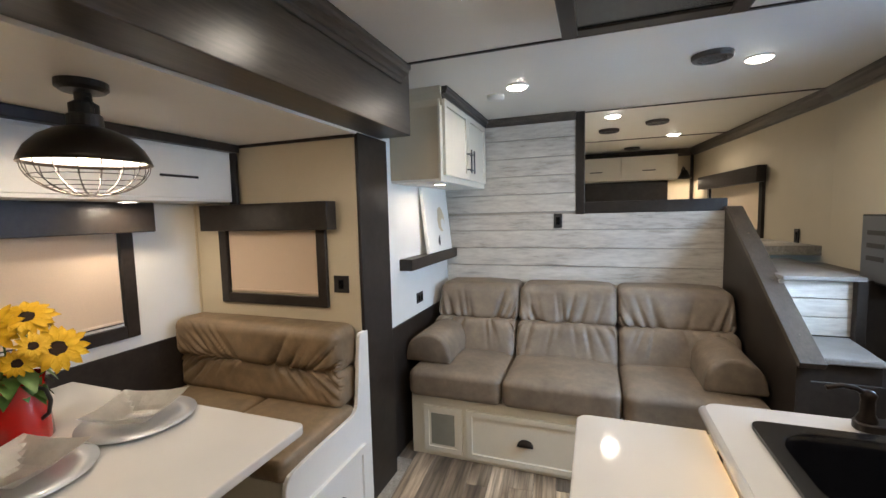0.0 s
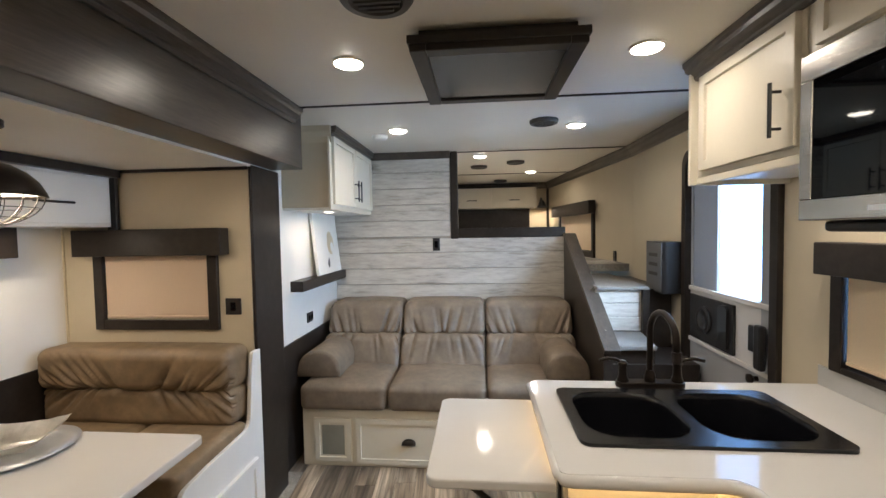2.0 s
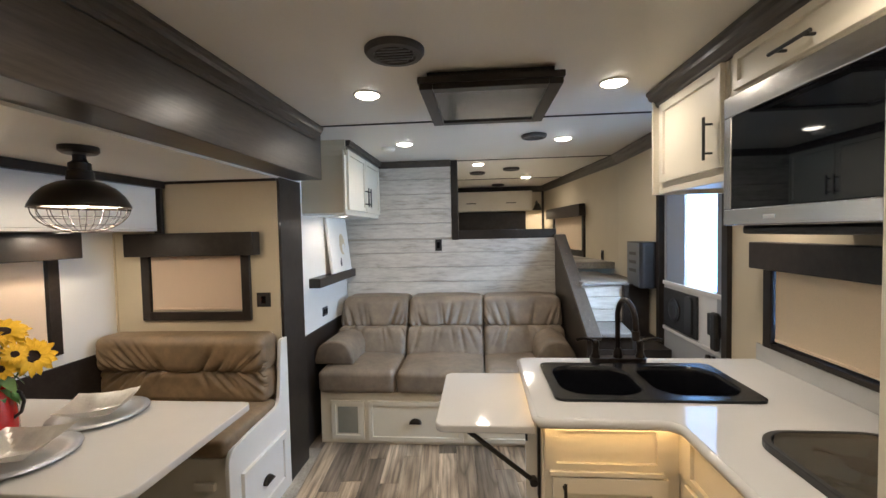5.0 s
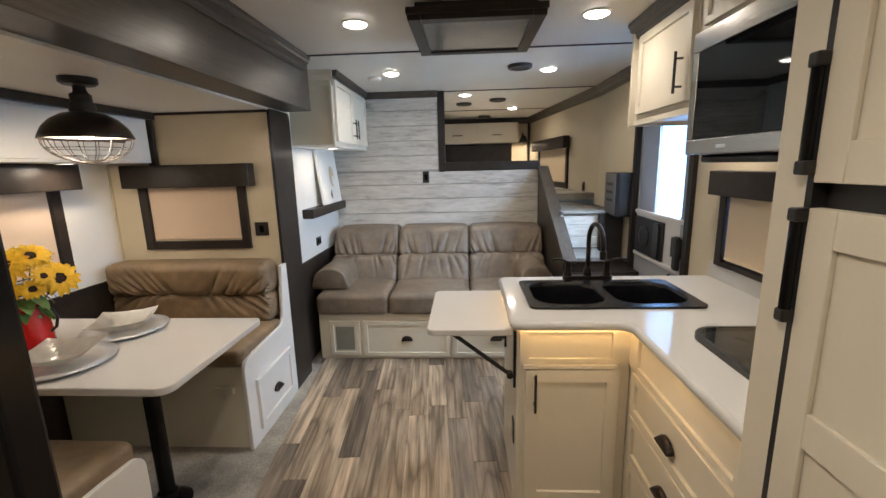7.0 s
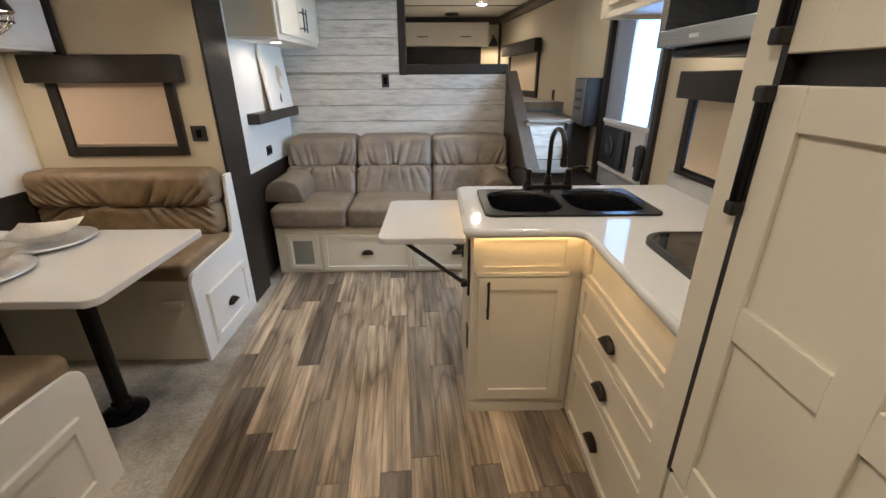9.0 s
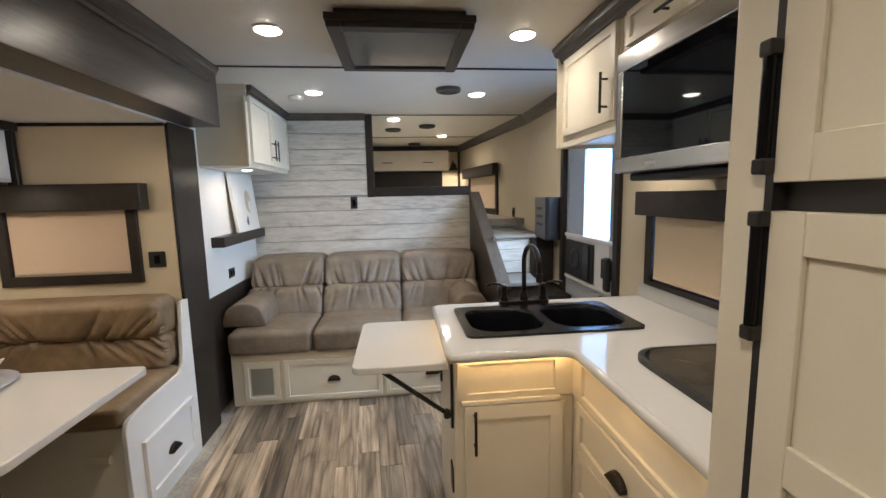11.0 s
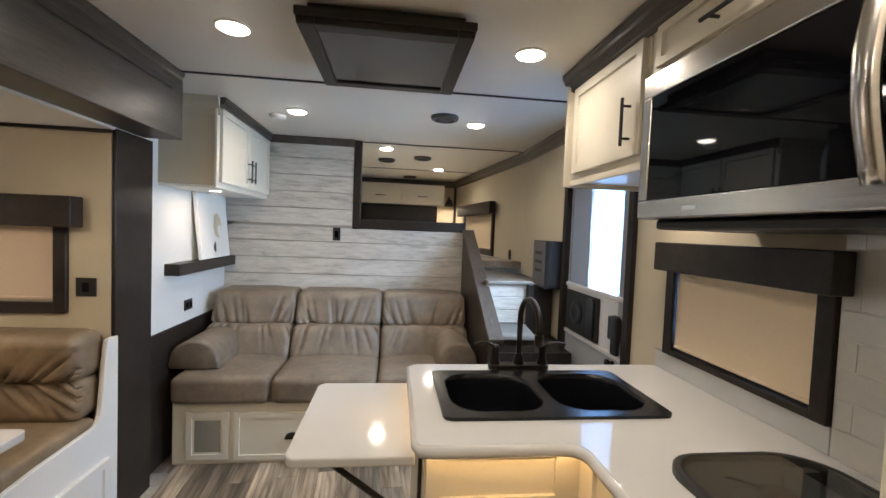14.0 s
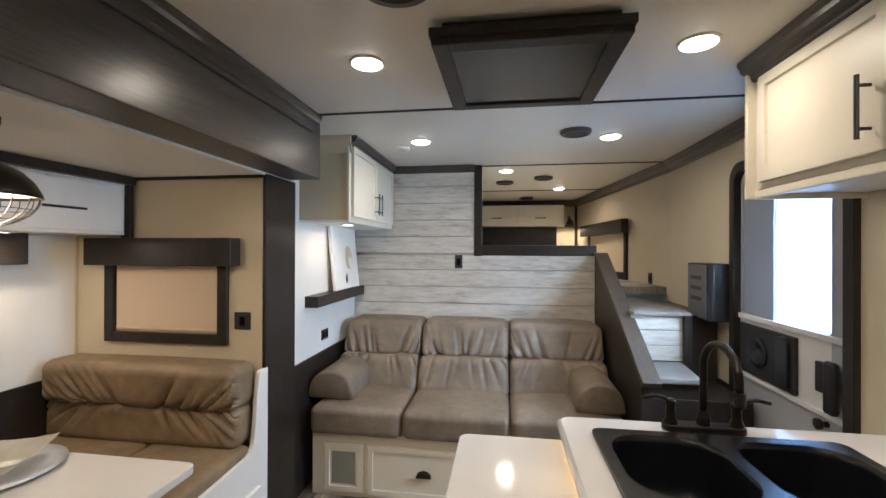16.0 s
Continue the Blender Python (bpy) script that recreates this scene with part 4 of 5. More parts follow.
pl = bpy.data.lights.new("pendant_bulb_lamp", "POINT")
pl.energy, pl.color, pl.shadow_soft_size = 7.5, WARM, 0.035
new("pendant_bulb_lamp", pl).location = (QX, QY, SZ - 0.250)

# ---- nook cabinet, shelf, picture ----
nc = thing("wall_cabinet", (-0.64, 2.88, 1.64), "cream wall cabinet with two white doors over the sofa", "cabinet")
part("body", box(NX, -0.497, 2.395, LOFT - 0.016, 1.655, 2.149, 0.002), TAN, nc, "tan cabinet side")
part("face_frame", box(-0.497, -0.482, 2.385, LOFT - 0.016, 1.64, 2.11, 0.003), CREAM, nc)
part("underside", box(NX, -0.497, 2.40, LOFT - 0.016, 1.640, 1.6545), WHITE, nc)
for y0, y1, h in ((2.42, 2.865, 2.835), (2.875, 3.325, 2.905)):
    d = part("door", shaker("x+", -0.482, y0, y1, 1.675, 2.095, 0.018, 0.05), CREAM, nc)
    part("bar_pull", bar_pull("x+", -0.464, h, 1.715, 1.865), BLACK, d, "black bar pull")
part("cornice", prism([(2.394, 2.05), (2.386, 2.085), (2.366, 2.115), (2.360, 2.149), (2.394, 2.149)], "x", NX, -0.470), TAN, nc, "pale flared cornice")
crown("trim_crown_cabinet", ((-0.482, 2.385), (-0.482, LOFT - 0.04)), (1, 0), drop=0.06, depth=0.045)
puck((-0.58, 2.62, 1.640), 0.042, "lit puck light under the wall cabinet")

sh = thing("wall_shelf", (-0.75, 2.9, 1.12), "thick dark stained floating shelf", "shelf")
part("board", box(NX, -0.715, 2.47, LOFT - 0.016, 1.115, 1.185, 0.003), DARK, sh)
art = thing("canvas_print", (-0.77, 3.0, 1.186), "white canvas with a soft ochre bloom leaning on the shelf", "picture")
bm = box(-0.012, 0.012, -0.235, 0.235, 0, 0.47, 0.003)
bm.transform(pose(-0.735, 3.02, 1.188, 0, -6, 0))
part("canvas", bm, CANVAS, art)
for k, (yy, zz, r, mt) in enumerate(((0.05, 0.23, 0.07, OCHRE), (0.08, 0.19, 0.035, CANVAS), (-0.03, 0.07, 0.022, BRONZE), (-0.02, 0.10, 0.012, BRONZE))):
    b = bmesh.new()
    ring = [b.verts.new((0.0132 + 0.0006 * k, yy + r * (1 + 0.35 * noise.noise(Vector((k, math.cos(i * 0.393) * 2, math.sin(i * 0.393) * 2)))) * math.cos(i * 0.393), zz + 1.3 * r * math.sin(i * 0.393))) for i in range(16)]
    b.faces.new(ring)
    b.transform(pose(-0.735, 3.02, 1.188, 0, -6, 0))
    part("brush_mark", b, mt, art)


def outlet(name, side, pos, u, z, w, h, label, toggle=True):
    ob = thing(name, facing(side, pos)(u, 0, z), label, "switch")
    part("plate", fbox(side, pos, u - w / 2, u + w / 2, 0.0005, 0.008, z - h / 2, z + h / 2, 0.003), BLACK, ob)
    k = 2 if w > h * 1.1 or w > 0.09 else 1
    for i in range(k):
        c = u + (i - (k - 1) / 2) * w * 0.45
        part("rocker", fbox(side, pos, c - 0.014, c + 0.014, 0.0085, 0.012, z - h * 0.26, z + h * 0.26, 0.002), BLACK_GLOSS, ob)


outlet("outlet", "x+", NX, 2.76, 0.895, 0.10, 0.07, "black double outlet on the pale wall")
outlet("wall_switch", "y-", SLY1, -0.845, 1.125, 0.085, 0.085, "black double switch on the slide-out end wall")
outlet("wall_switch", "y-", LOFT - 0.014, 0.066, 1.385, 0.06, 0.105, "black switch on the whitewashed boards")
outlet("wall_switch", "x-", RIGHT - 0.035, 3.70, 1.245, 0.07, 0.10, "dark switch on the loft wall")

# ---- galley ----
pen = thing("peninsula_cabinet", (0.9, 1.2, 0), "cream base cabinet with bar-handled door under the sink", "cabinet")
part("body", box(0.640, 1.075, 0.945, 1.47, 0.0, 0.715, 0.002), CREAM, pen)
part("front_rail", box(0.640, 1.077, 0.945, 0.965, 0.715, 0.8745), CREAM, pen)
part("side_rail", box(0.640, 0.655, 0.965, 1.47, 0.715, 0.8745), CREAM, pen)
part("toe_kick", box(0.630, 1.06, 0.936, 0.9448, 0.0, 0.045), CREAM, pen)
bm = fbox("y-", 0.945, 0.640, 0.678, 0, 0.012, 0.706, 0.8745)
fbox("y-", 0.945, 1.000, 1.066, 0, 0.012, 0.706, 0.8745, bm=bm)
fbox("y-", 0.945, 0.678, 1.000, 0, 0.012, 0.706, 0.728, bm=bm)
fbox("y-", 0.945, 0.678, 1.000, 0, 0.012, 0.838, 0.8745, bm=bm)
part("false_front", bm, CREAM, pen)
part("ledge", fbox("y-", 0.945, 0.655, 1.020, 0, 0.020, 0.688, 0.705, 0.003), CREAM, pen)
d = part("door", shaker("y-", 0.945, 0.665, 1.035, 0.075, 0.683, 0.018, 0.075), CREAM, pen)
part("bar_pull", bar_pull("y-", 0.927, 0.700, 0.515, 0.678), BLACK, d, "black bar pull")
part("side_panel", box(0.632, 0.6398, 0.945, 1.47, 0.0, 0.86), CREAM, pen, "cream side panel")
part("outlet_plate", box(0.626, 0.6318, 1.00, 1.06, 0.30, 0.40, 0.002), BLACK, pen, "black outlet plate")
part("led_strip", box(0.65, 1.05, 0.895, 0.903, 0.868, 0.8745), STRIP_ON, pen, "amber lit strip")
part("led_strip", box(0.617, 0.623, 0.95, 1.46, 0.868, 0.8745), STRIP_ON, pen, "amber lit strip")

dc = thing("drawer_cabinet", (1.36, 0.56, 0), "cream base cabinet with three drawers under the hob", "cabinet")
part("body", box(1.078, 1.645, 0.205, 1.47, 0.0, 0.715, 0.002), CREAM, dc)
part("front_rail", box(1.078, 1.098, 0.205, 0.96, 0.715, 0.8745), CREAM, dc)
bm = fbox("x-", 1.078, 0.205, 0.290, 0, 0.012, 0.706, 0.8745)
fbox("x-", 1.078, 0.860, 0.933, 0, 0.012, 0.706, 0.8745, bm=bm)
fbox("x-", 1.078, 0.290, 0.860, 0, 0.012, 0.706, 0.728, bm=bm)
fbox("x-", 1.078, 0.290, 0.860, 0, 0.012, 0.838, 0.8745, bm=bm)
part("false_front", bm, CREAM, dc)
for z0, z1, p in ((0.530, 0.700, 0.610), (0.340, 0.522, 0.420), (0.050, 0.332, 0.185)):
    d = part("drawer", shaker("x-", 1.078, 0.245, 0.880, z0, z1, 0.020, 0.045), CREAM, dc)
    part("cup_pull", cup_pull("x-", 1.067, 0.595, p), BRONZE, d, "dark bronze cup pull")
part("led_strip", box(1.043, 1.049, 0.24, 0.87, 0.868, 0.8745), STRIP_ON, dc, "amber lit strip")

# worktop with the sink cut out
top = thing("worktop", (1.2, 1.0, 0.875), "white solid L-shaped worktop with rounded front edge", "worktop")
bm = bmesh.new()
SK = (0.715, 1.375, 1.02, 1.375)
box(1.375, RIGHT - 0.002, 0.205, 1.50, 0.875, 0.91, bm=bm)
part_top = [prism(rounded(0.61, 0.715, 0.87, 1.50, (0.02, 0, 0, 0.04)), "z", 0.875, 0.91)]
join(bm, part_top[0])
box(0.715, 1.375, 1.375, 1.50, 0.875, 0.91, bm=bm)
outl = [(0.715, 1.02), (0.715, 0.87), (0.985, 0.87)]
for i in range(1, 7):
    a = radians(90 - 90 * i / 6)
    outl.append((0.985 + 0.055 * math.cos(a), 0.815 + 0.055 * math.sin(a)))
outl += [(1.04, 0.205), (1.375, 0.205), (1.375, 1.02)]
join(bm, prism(outl, "z", 0.875, 0.91))
bmesh.ops.remove_doubles(bm, verts=bm.verts[:], dist=0.0005)
part("slab", bm, COUNTER, top)
part("edge_bead", tube([(0.613, 1.48, 0.893), (0.612, 0.90, 0.893), (0.622, 0.874, 0.893), (0.645, 0.870, 0.893), (0.985, 0.870, 0.893), (1.012, 0.862, 0.893), (1.033, 0.842, 0.893), (1.040, 0.815, 0.893), (1.040, 0.21, 0.893)], 0.0165, 12), COUNTER, top, smooth=True)

flap = thing("folding_flap", (0.44, 1.18, 0.85), "white folding counter flap held up by a black bracket", "counter flap")
part("board", prism(rounded(0.275, 0.608, 0.915, 1.44, (0.035, 0.004, 0.004, 0.035)), "z", 0.832, 0.858, 0.005), COUNTER, flap)
for y in (0.985, 1.38):
    br = part("bracket", tube([(0.36, y, 0.826), (0.615, y, 0.630)], 0.009, 8), BLACK, flap, "black folding bracket")
    part("wall_arm", box(0.622, 0.6315, y - 0.012, y + 0.012, 0.58, 0.83, 0.002), BLACK, br)
    part("top_arm", box(0.33, 0.60, y - 0.010, y + 0.010, 0.822, 0.8315, 0.002), BLACK, br)
    part("pivot", lathe([(0.014, -0.014), (0.014, 0.014)], (0.608, y, 0.634), 14, "Y"), BLACK, br)

sink = thing("double_sink", (1.04, 1.2, 0.91), "black composite double-bowl sink set in the worktop", "sink")
RX0, RX1, RY0, RY1 = 0.690, 1.395, 0.998, 1.400
BOWLS = ((0.724, 1.024), (1.060, 1.362))
BY0, BY1, BR = 1.038, 1.362, 0.098


def sink_mesh():
    """A rim in two halves that meet on the divider, each round its bowl."""
    bm = bmesh.new()
    mid, sharp, soft = 1.042, 0.0004, 0.032
    for (x0, x1), (o0, o1), radii in zip(BOWLS, ((RX0, mid), (mid, RX1)), ((soft, sharp, sharp, soft), (sharp, soft, soft, sharp))):
        join(bm, hollow(rounded(o0, o1, RY0, RY1, radii), rounded(x0, x1, BY0, BY1, (BR,) * 4), "z", 0.908, 0.920))
    return bm


part("rim", sink_mesh(), SINK, sink)
for x0, x1 in BOWLS:
    bm = bmesh.new()
    rings = []
    for inset, z, r in ((-0.003, 0.9205, 0.100), (0.0, 0.918, BR), (0.004, 0.90, 0.094), (0.010, 0.80, 0.088), (0.018, 0.745, 0.080), (0.045, 0.732, 0.060)):
        rings.append([bm.verts.new((x, y, z)) for x, y in rounded(x0 + inset, x1 - inset, BY0 + inset, BY1 - inset, (r,) * 4, 8)])
    for a, b in zip(rings, rings[1:]):
        for i in range(len(a)):
            j = (i + 1) % len(a)
            bm.faces.new((a[i], a[j], b[j], b[i]))
    bm.faces.new(rings[-1])
    bowl = part("bowl", bm, SINK, sink, smooth=True)
    part("drain", lathe([(0.042, 0.0), (0.042, 0.003), (0.030, 0.001)], ((x0 + x1) / 2, 1.22, 0.7325), 24), BRONZE, bowl)

fct = thing("faucet", (1.04, 1.445, 0.91), "dark bronze gooseneck faucet with two lever handles", "faucet")
part("base_plate", prism(rounded(0.918, 1.162, 1.418, 1.472, (0.026,) * 4), "z", 0.9105, 0.932, 0.004), BRONZE, fct)
arc = [(1.04, 1.445, 0.93), (1.04, 1.445, 1.00), (1.04, 1.445, 1.10)]
for i in range(13):
    a = math.pi * (1 - i / 12)
    arc.append((1.04 + 0.016 * (1 + math.cos(a)) / 2, 1.445 - 0.085 * (1 + math.cos(a)), 1.115 + 0.085 * math.sin(a)))
arc.append((1.056, 1.273, 1.085))
part("spout", tube(arc, 0.0112, 14), BRONZE, fct, smooth=True)
part("spout_collar", lathe([(0.020, 0.0), (0.020, 0.02), (0.0135, 0.045)], (1.04, 1.445, 0.93), 20), BRONZE, fct)
part("spray_tip", lathe([(0.0155, 0), (0.0155, -0.035), (0.012, -0.04)], (1.056, 1.273, 1.09), 18), BRONZE, fct)
for s, x in ((-1, 0.944), (1, 1.136)):
    h = part("handle", lathe([(0.021, 0), (0.021, 0.008), (0.015, 0.022), (0.014, 0.055), (0.017, 0.068), (0.010, 0.078)], (x, 1.445, 0.93), 20), BRONZE, fct, smooth=True)
    part("lever", tube([(x, 1.445, 0.997), (x + s * 0.025, 1.443, 1.012), (x + s * 0.055, 1.437, 1.018), (x + s * 0.088, 1.430, 1.012)], 0.0065, 10), BRONZE, h, smooth=True)

hob = thing("hob", (1.4, 0.55, 0.91), "recessed two-burner hob under a smoked glass lid", "hob")
part("pan", prism(rounded(1.185, 1.570, 0.272, 0.768, (0.10, 0.06, 0.12, 0.09)), "z", 0.9105, 0.9125), plain("dark_hob_steel", (0.20, 0.205, 0.20), 0.28, 0.8, 0.2), hob, "dark brushed steel hob pan")
for cx, cy in ((1.36, 0.62), (1.36, 0.40)):
    bn = part("burner", lathe([(0.045, 0.0), (0.045, 0.004), (0.030, 0.007), (0.004, 0.008)], (cx, cy, 0.9125), 24), BLACK, hob)
    g = bmesh.new()
    for k in range(4):
        a = radians(45 + 90 * k)
        tube([(cx + 0.03 * math.cos(a), cy + 0.03 * math.sin(a), 0.920), (cx + 0.095 * math.cos(a), cy + 0.095 * math.sin(a), 0.920), (cx + 0.10 * math.cos(a), cy + 0.10 * math.sin(a), 0.914)], 0.004, 6, g)
    part("grate", g, BLACK, bn, "black wire grate")
part("control_strip", box(1.500, 1.555, 0.33, 0.70, 0.9125, 0.915, 0.001), BLACK_GLOSS, hob)
for k in range(3):
    part("dial", lathe([(0.015, 0), (0.014, 0.007), (0.003, 0.008)], (1.528, 0.42 + 0.10 * k, 0.915), 18), BLACK, hob)
lid = part("lid", prism(rounded(1.194, 1.562, 0.278, 0.761, (0.095, 0.055, 0.115, 0.085)), "z", 0.9255, 0.929), glass("smoked_glass", (0.42, 0.44, 0.43)), hob, "smoked glass lid")
lid.visible_shadow = False
part("lid_rim", hollow(rounded(1.178, 1.578, 0.262, 0.775, (0.10, 0.06, 0.12, 0.09)), rounded(1.193, 1.563, 0.277, 0.762, (0.095, 0.055, 0.115, 0.085)), "z", 0.9105, 0.930, 0.003), BLACK, hob, "black rim")

# refrigerator with cabinet-fronted doors, and the tall surround
FX = 1.012
setting("trim_tall_stile", box(FX, RIGHT - 0.002, 0.125, 0.203, 0, 2.149, 0.003), CREAM, "cream upright panel between worktop and refrigerator", "panel")
frg = thing("refrigerator", (1.3, -0.2, 0), "cream cabinet-fronted two-door refrigerator with black latches", "refrigerator")
part("body", box(FX + 0.022, RIGHT - 0.004, -0.52, 0.1245, 0, 2.149), BLACK, frg, "black case")
COLUMNS = ((-0.355, -0.180), (-0.120, 0.054))


def panelled_door(name, z0, z1, rows):
    """A slab with stiles and rails planted on it round two columns of sunk panels."""
    y0, y1 = -0.415, 0.110
    door = part(name, box(FX + 0.006, FX + 0.020, y0, y1, z0, z1), CREAM, frg, "cream panelled door")
    posts = [y0] + [y for c in COLUMNS for y in c] + [y1]
    for a, b in zip(posts[::2], posts[1::2]):
        part("stile", box(FX - 0.004, FX + 0.0059, a, b, z0, z1, 0.0015, 1), CREAM, door)
    rails = [z0] + [z for r in rows for z in r] + [z1]
    for a, b in zip(rails[::2], rails[1::2]):
        for c in COLUMNS:
            part("rail", box(FX - 0.0038, FX + 0.0059, c[0], c[1], a, b, 0.0015, 1), CREAM, door)


panelled_door("freezer_door", 1.446, 2.10, ((1.51, 2.05),))
panelled_door("fresh_food_door", 0.625, 1.404, ((0.690, 0.994), (1.060, 1.342)))
panelled_door("lower_door", 0.06, 0.610, ((0.125, 0.545),))
# Black strip filling the line between the upper doors and the stile.
part("edge_strip", box(FX - 0.002, FX + 0.0215, 0.1105, 0.1245, 0.61, 2.10), BLACK, frg, "black strip between the doors and the upright panel")
for z0, z1 in ((1.462, 1.645), (1.205, 1.398)):
    lt = part("latch", box(FX - 0.022, FX - 0.006, 0.111, 0.128, z0, z1, 0.006), BLACK_GLOSS, frg, "long black latch")
    for z in (z0 - 0.004, z1 - 0.018):
        part("latch_foot", box(FX - 0.024, FX + 0.002, 0.108, 0.131, z, z + 0.024, 0.004), BLACK, lt)

# upper cabinets and microwave
UX = 1.305
uc = thing("wall_cabinet", (1.48, 1.38, 1.69), "cream wall cabinet with one barred door over the worktop", "cabinet")
part("body", box(UX, RIGHT - 0.001, 1.098, 1.655, 1.69, 2.149, 0.002), CREAM, uc)
part("end_panel", box(UX - 0.03, RIGHT - 0.001, 1.656, 1.672, 1.66, 2.12, 0.004), CREAM, uc)
part("light_rail", box(UX - 0.004, UX + 0.015, 1.098, 1.655, 1.662, 1.6895, 0.003), CREAM, uc)
part("underside", box(UX + 0.016, RIGHT - 0.002, 1.10, 1.655, 1.680, 1.6895), WHITE, uc)
d = part("door", shaker("x-", UX, 1.115, 1.615, 1.712, 2.075, 0.018, 0.052), CREAM, uc)
part("bar_pull", bar_pull("x-", UX - 0.018, 1.165, 1.745, 1.90), BLACK, d, "black bar pull")
puck((1.48, 1.30, 1.6797), 0.04, "lit puck light under the galley cabinet")
uc2 = thing("wall_cabinet", (1.48, 0.75, 1.95), "cream wall cabinet with lift-up door over the microwave", "cabinet")
part("body", box(UX + 0.004, RIGHT - 0.001, 0.205, 1.097, 1.945, 2.149, 0.002), CREAM, uc2)
d = part("door", shaker("x-", UX + 0.004, 0.25, 1.05, 1.955, 2.075, 0.018, 0.035), CREAM, uc2)
part("bar_pull", bar_pull("x-", UX - 0.014, 1.985, 0.68, 0.83, False), BLACK, d, "black bar pull")
crown("trim_crown_galley", ((UX + 0.001, 0.205), (UX + 0.001, 1.672)), (-1, 0), drop=0.075, depth=0.055)

mw = thing("microwave", (1.45, 0.77, 1.50), "stainless over-range microwave with dark glass door", "microwave")
MX, M0, M1, MZ0, MZ1 = 1.285, 0.335, 1.092, 1.505, 1.938
part("case", box(MX + 0.025, RIGHT - 0.003, M0, M1, MZ0, MZ1, 0.003), BLACK, mw, "black case")
part("top_rail", fbox("x-", MX + 0.025, M0, M1, 0, 0.024, 1.868, MZ1, 0.004), STEEL, mw)
part("bottom_rail", fbox("x-", MX + 0.025, M0, M1, 0, 0.024, MZ0, 1.560, 0.004), STEEL, mw)
part("end_rail", fbox("x-", MX + 0.025, M1 - 0.040, M1, 0, 0.0235, 1.560, 1.868, 0.003), STEEL, mw)
part("door_glass", fbox("x-", MX + 0.025, M0 + 0.082, M1 - 0.040, 0, 0.020, 1.560, 1.868, 0.002), MW_GLASS, mw, "black glass door")
part("control_panel", fbox("x-", MX + 0.025, M0, M0 + 0.080, 0, 0.022, 1.560, 1.868, 0.002), MW_GLASS, mw)
hp = []
for i in range(13):
    t_ = i / 12
    hp.append((MX - 0.012 - 0.032 * math.sin(math.pi * t_), M0 + 0.095, 1.545 + 0.35 * t_))
hb = tube(hp, 0.014, 12)
for v in hb.verts:
    v.co.y = M0 + 0.095 + (v.co.y - M0 - 0.095) * 1.45
part("door_handle", hb, STEEL, mw, "bowed steel handle", smooth=True)
part("badge", fbox("x-", MX + 0.001, 0.835, 0.885, 0, 0.002, 1.524, 1.536, 0.001), PEWTER, mw)
part("vent_tray", box(MX + 0.05, RIGHT - 0.02, M0 + 0.01, M1 - 0.02, 1.475, 1.5045, 0.01), BLACK, mw, "black underside grille")
part("task_light", box(1.40, 1.45, 0.80, 0.98, 1.4735, 1.4748), DOORGREY, mw)

# wall control panel by the door
cp = thing("control_cabinet", (1.62, 2.74, 1.1), "dark steel monitor panel box on the wall beside the door", "control panel")
part("case", prism(rounded(1.540, RIGHT - 0.0005, 2.522, 2.785, (0.03, 0, 0, 0.004)), "z", 1.085, 1.405, 0.003), BLACK, cp)
part("face", box(1.5365, 1.5395, 2.545, 2.775, 1.095, 1.398, 0.001), plain("grey_steel_face", (0.20, 0.205, 0.215), 0.35, 0.5, 0.12), cp, "grey steel face")
for zz in (1.19, 1.25, 1.31):
    part("button_row", box(1.5340, 1.5362, 2.60, 2.73, zz, zz + 0.022, 0.001), VENTGREY, cp)

# ---- ceiling fittings ----
# The unseen added lights get fittings as well.
for lx, ly, w in DOWNLIGHTS:
    ob = thing("downlight", (lx, ly, CEIL), "round recessed ceiling light, seen or added out of view, switched on", "light", "ceiling downlights")
    part("trim_ring", lathe([(0.064, 0), (0.064, -0.004), (0.056, -0.007), (0.053, -0.003)], (lx, ly, CEIL), 32), WHITE, ob)
    part("diffuser", lathe([(0.0525, -0.003), (0.0525, -0.008), (0.040, -0.014), (0.004, -0.016)], (lx, ly, CEIL), 32), LAMP_ON, ob, "lit diffuser", smooth=True)


def round_vent(x, y, r, label):
    ob = thing("ceiling_vent", (x, y, CEIL), label, "vent", "ceiling vents")
    part("rim", lathe([(r, 0), (r, -0.012), (r * 0.93, -0.022), (r * 0.72, -0.024), (r * 0.66, -0.012), (r * 0.66, -0.002)], (x, y, CEIL), 40), VENTGREY, ob, smooth=False)
    part("backing", lathe([(r * 0.655, -0.001), (r * 0.655, -0.006)], (x, y, CEIL), 32), BLACK, ob)
    for k in range(6):
        yy = (k - 2.5) * r * 0.21
        half = math.sqrt(max(0.0, (r * 0.64) ** 2 - yy * yy))
        b = box(x - half, x + half, y + yy - 0.002, y + yy + r * 0.09, CEIL - 0.020, CEIL - 0.008)
        part("slat", b, VENTGREY, ob)


round_vent(0.15, 1.03, 0.105, "large round bronze ceiling air vent with slats")
for vx, vy in ((0.82, 2.46), (0.43, 4.18), (0.78, 3.95), (0.71, 5.45)):
    round_vent(vx, vy, 0.085, "small round bronze ceiling air vent with slats")
sd = thing("smoke_detector", (-0.24, 2.70, CEIL), "white round smoke detector on the ceiling", "detector")
part("cover", lathe([(0.052, 0), (0.052, -0.014), (0.044, -0.026), (0.02, -0.030), (0.002, -0.030)], (-0.24, 2.70, CEIL), 32), WHITE, sd, smooth=True)

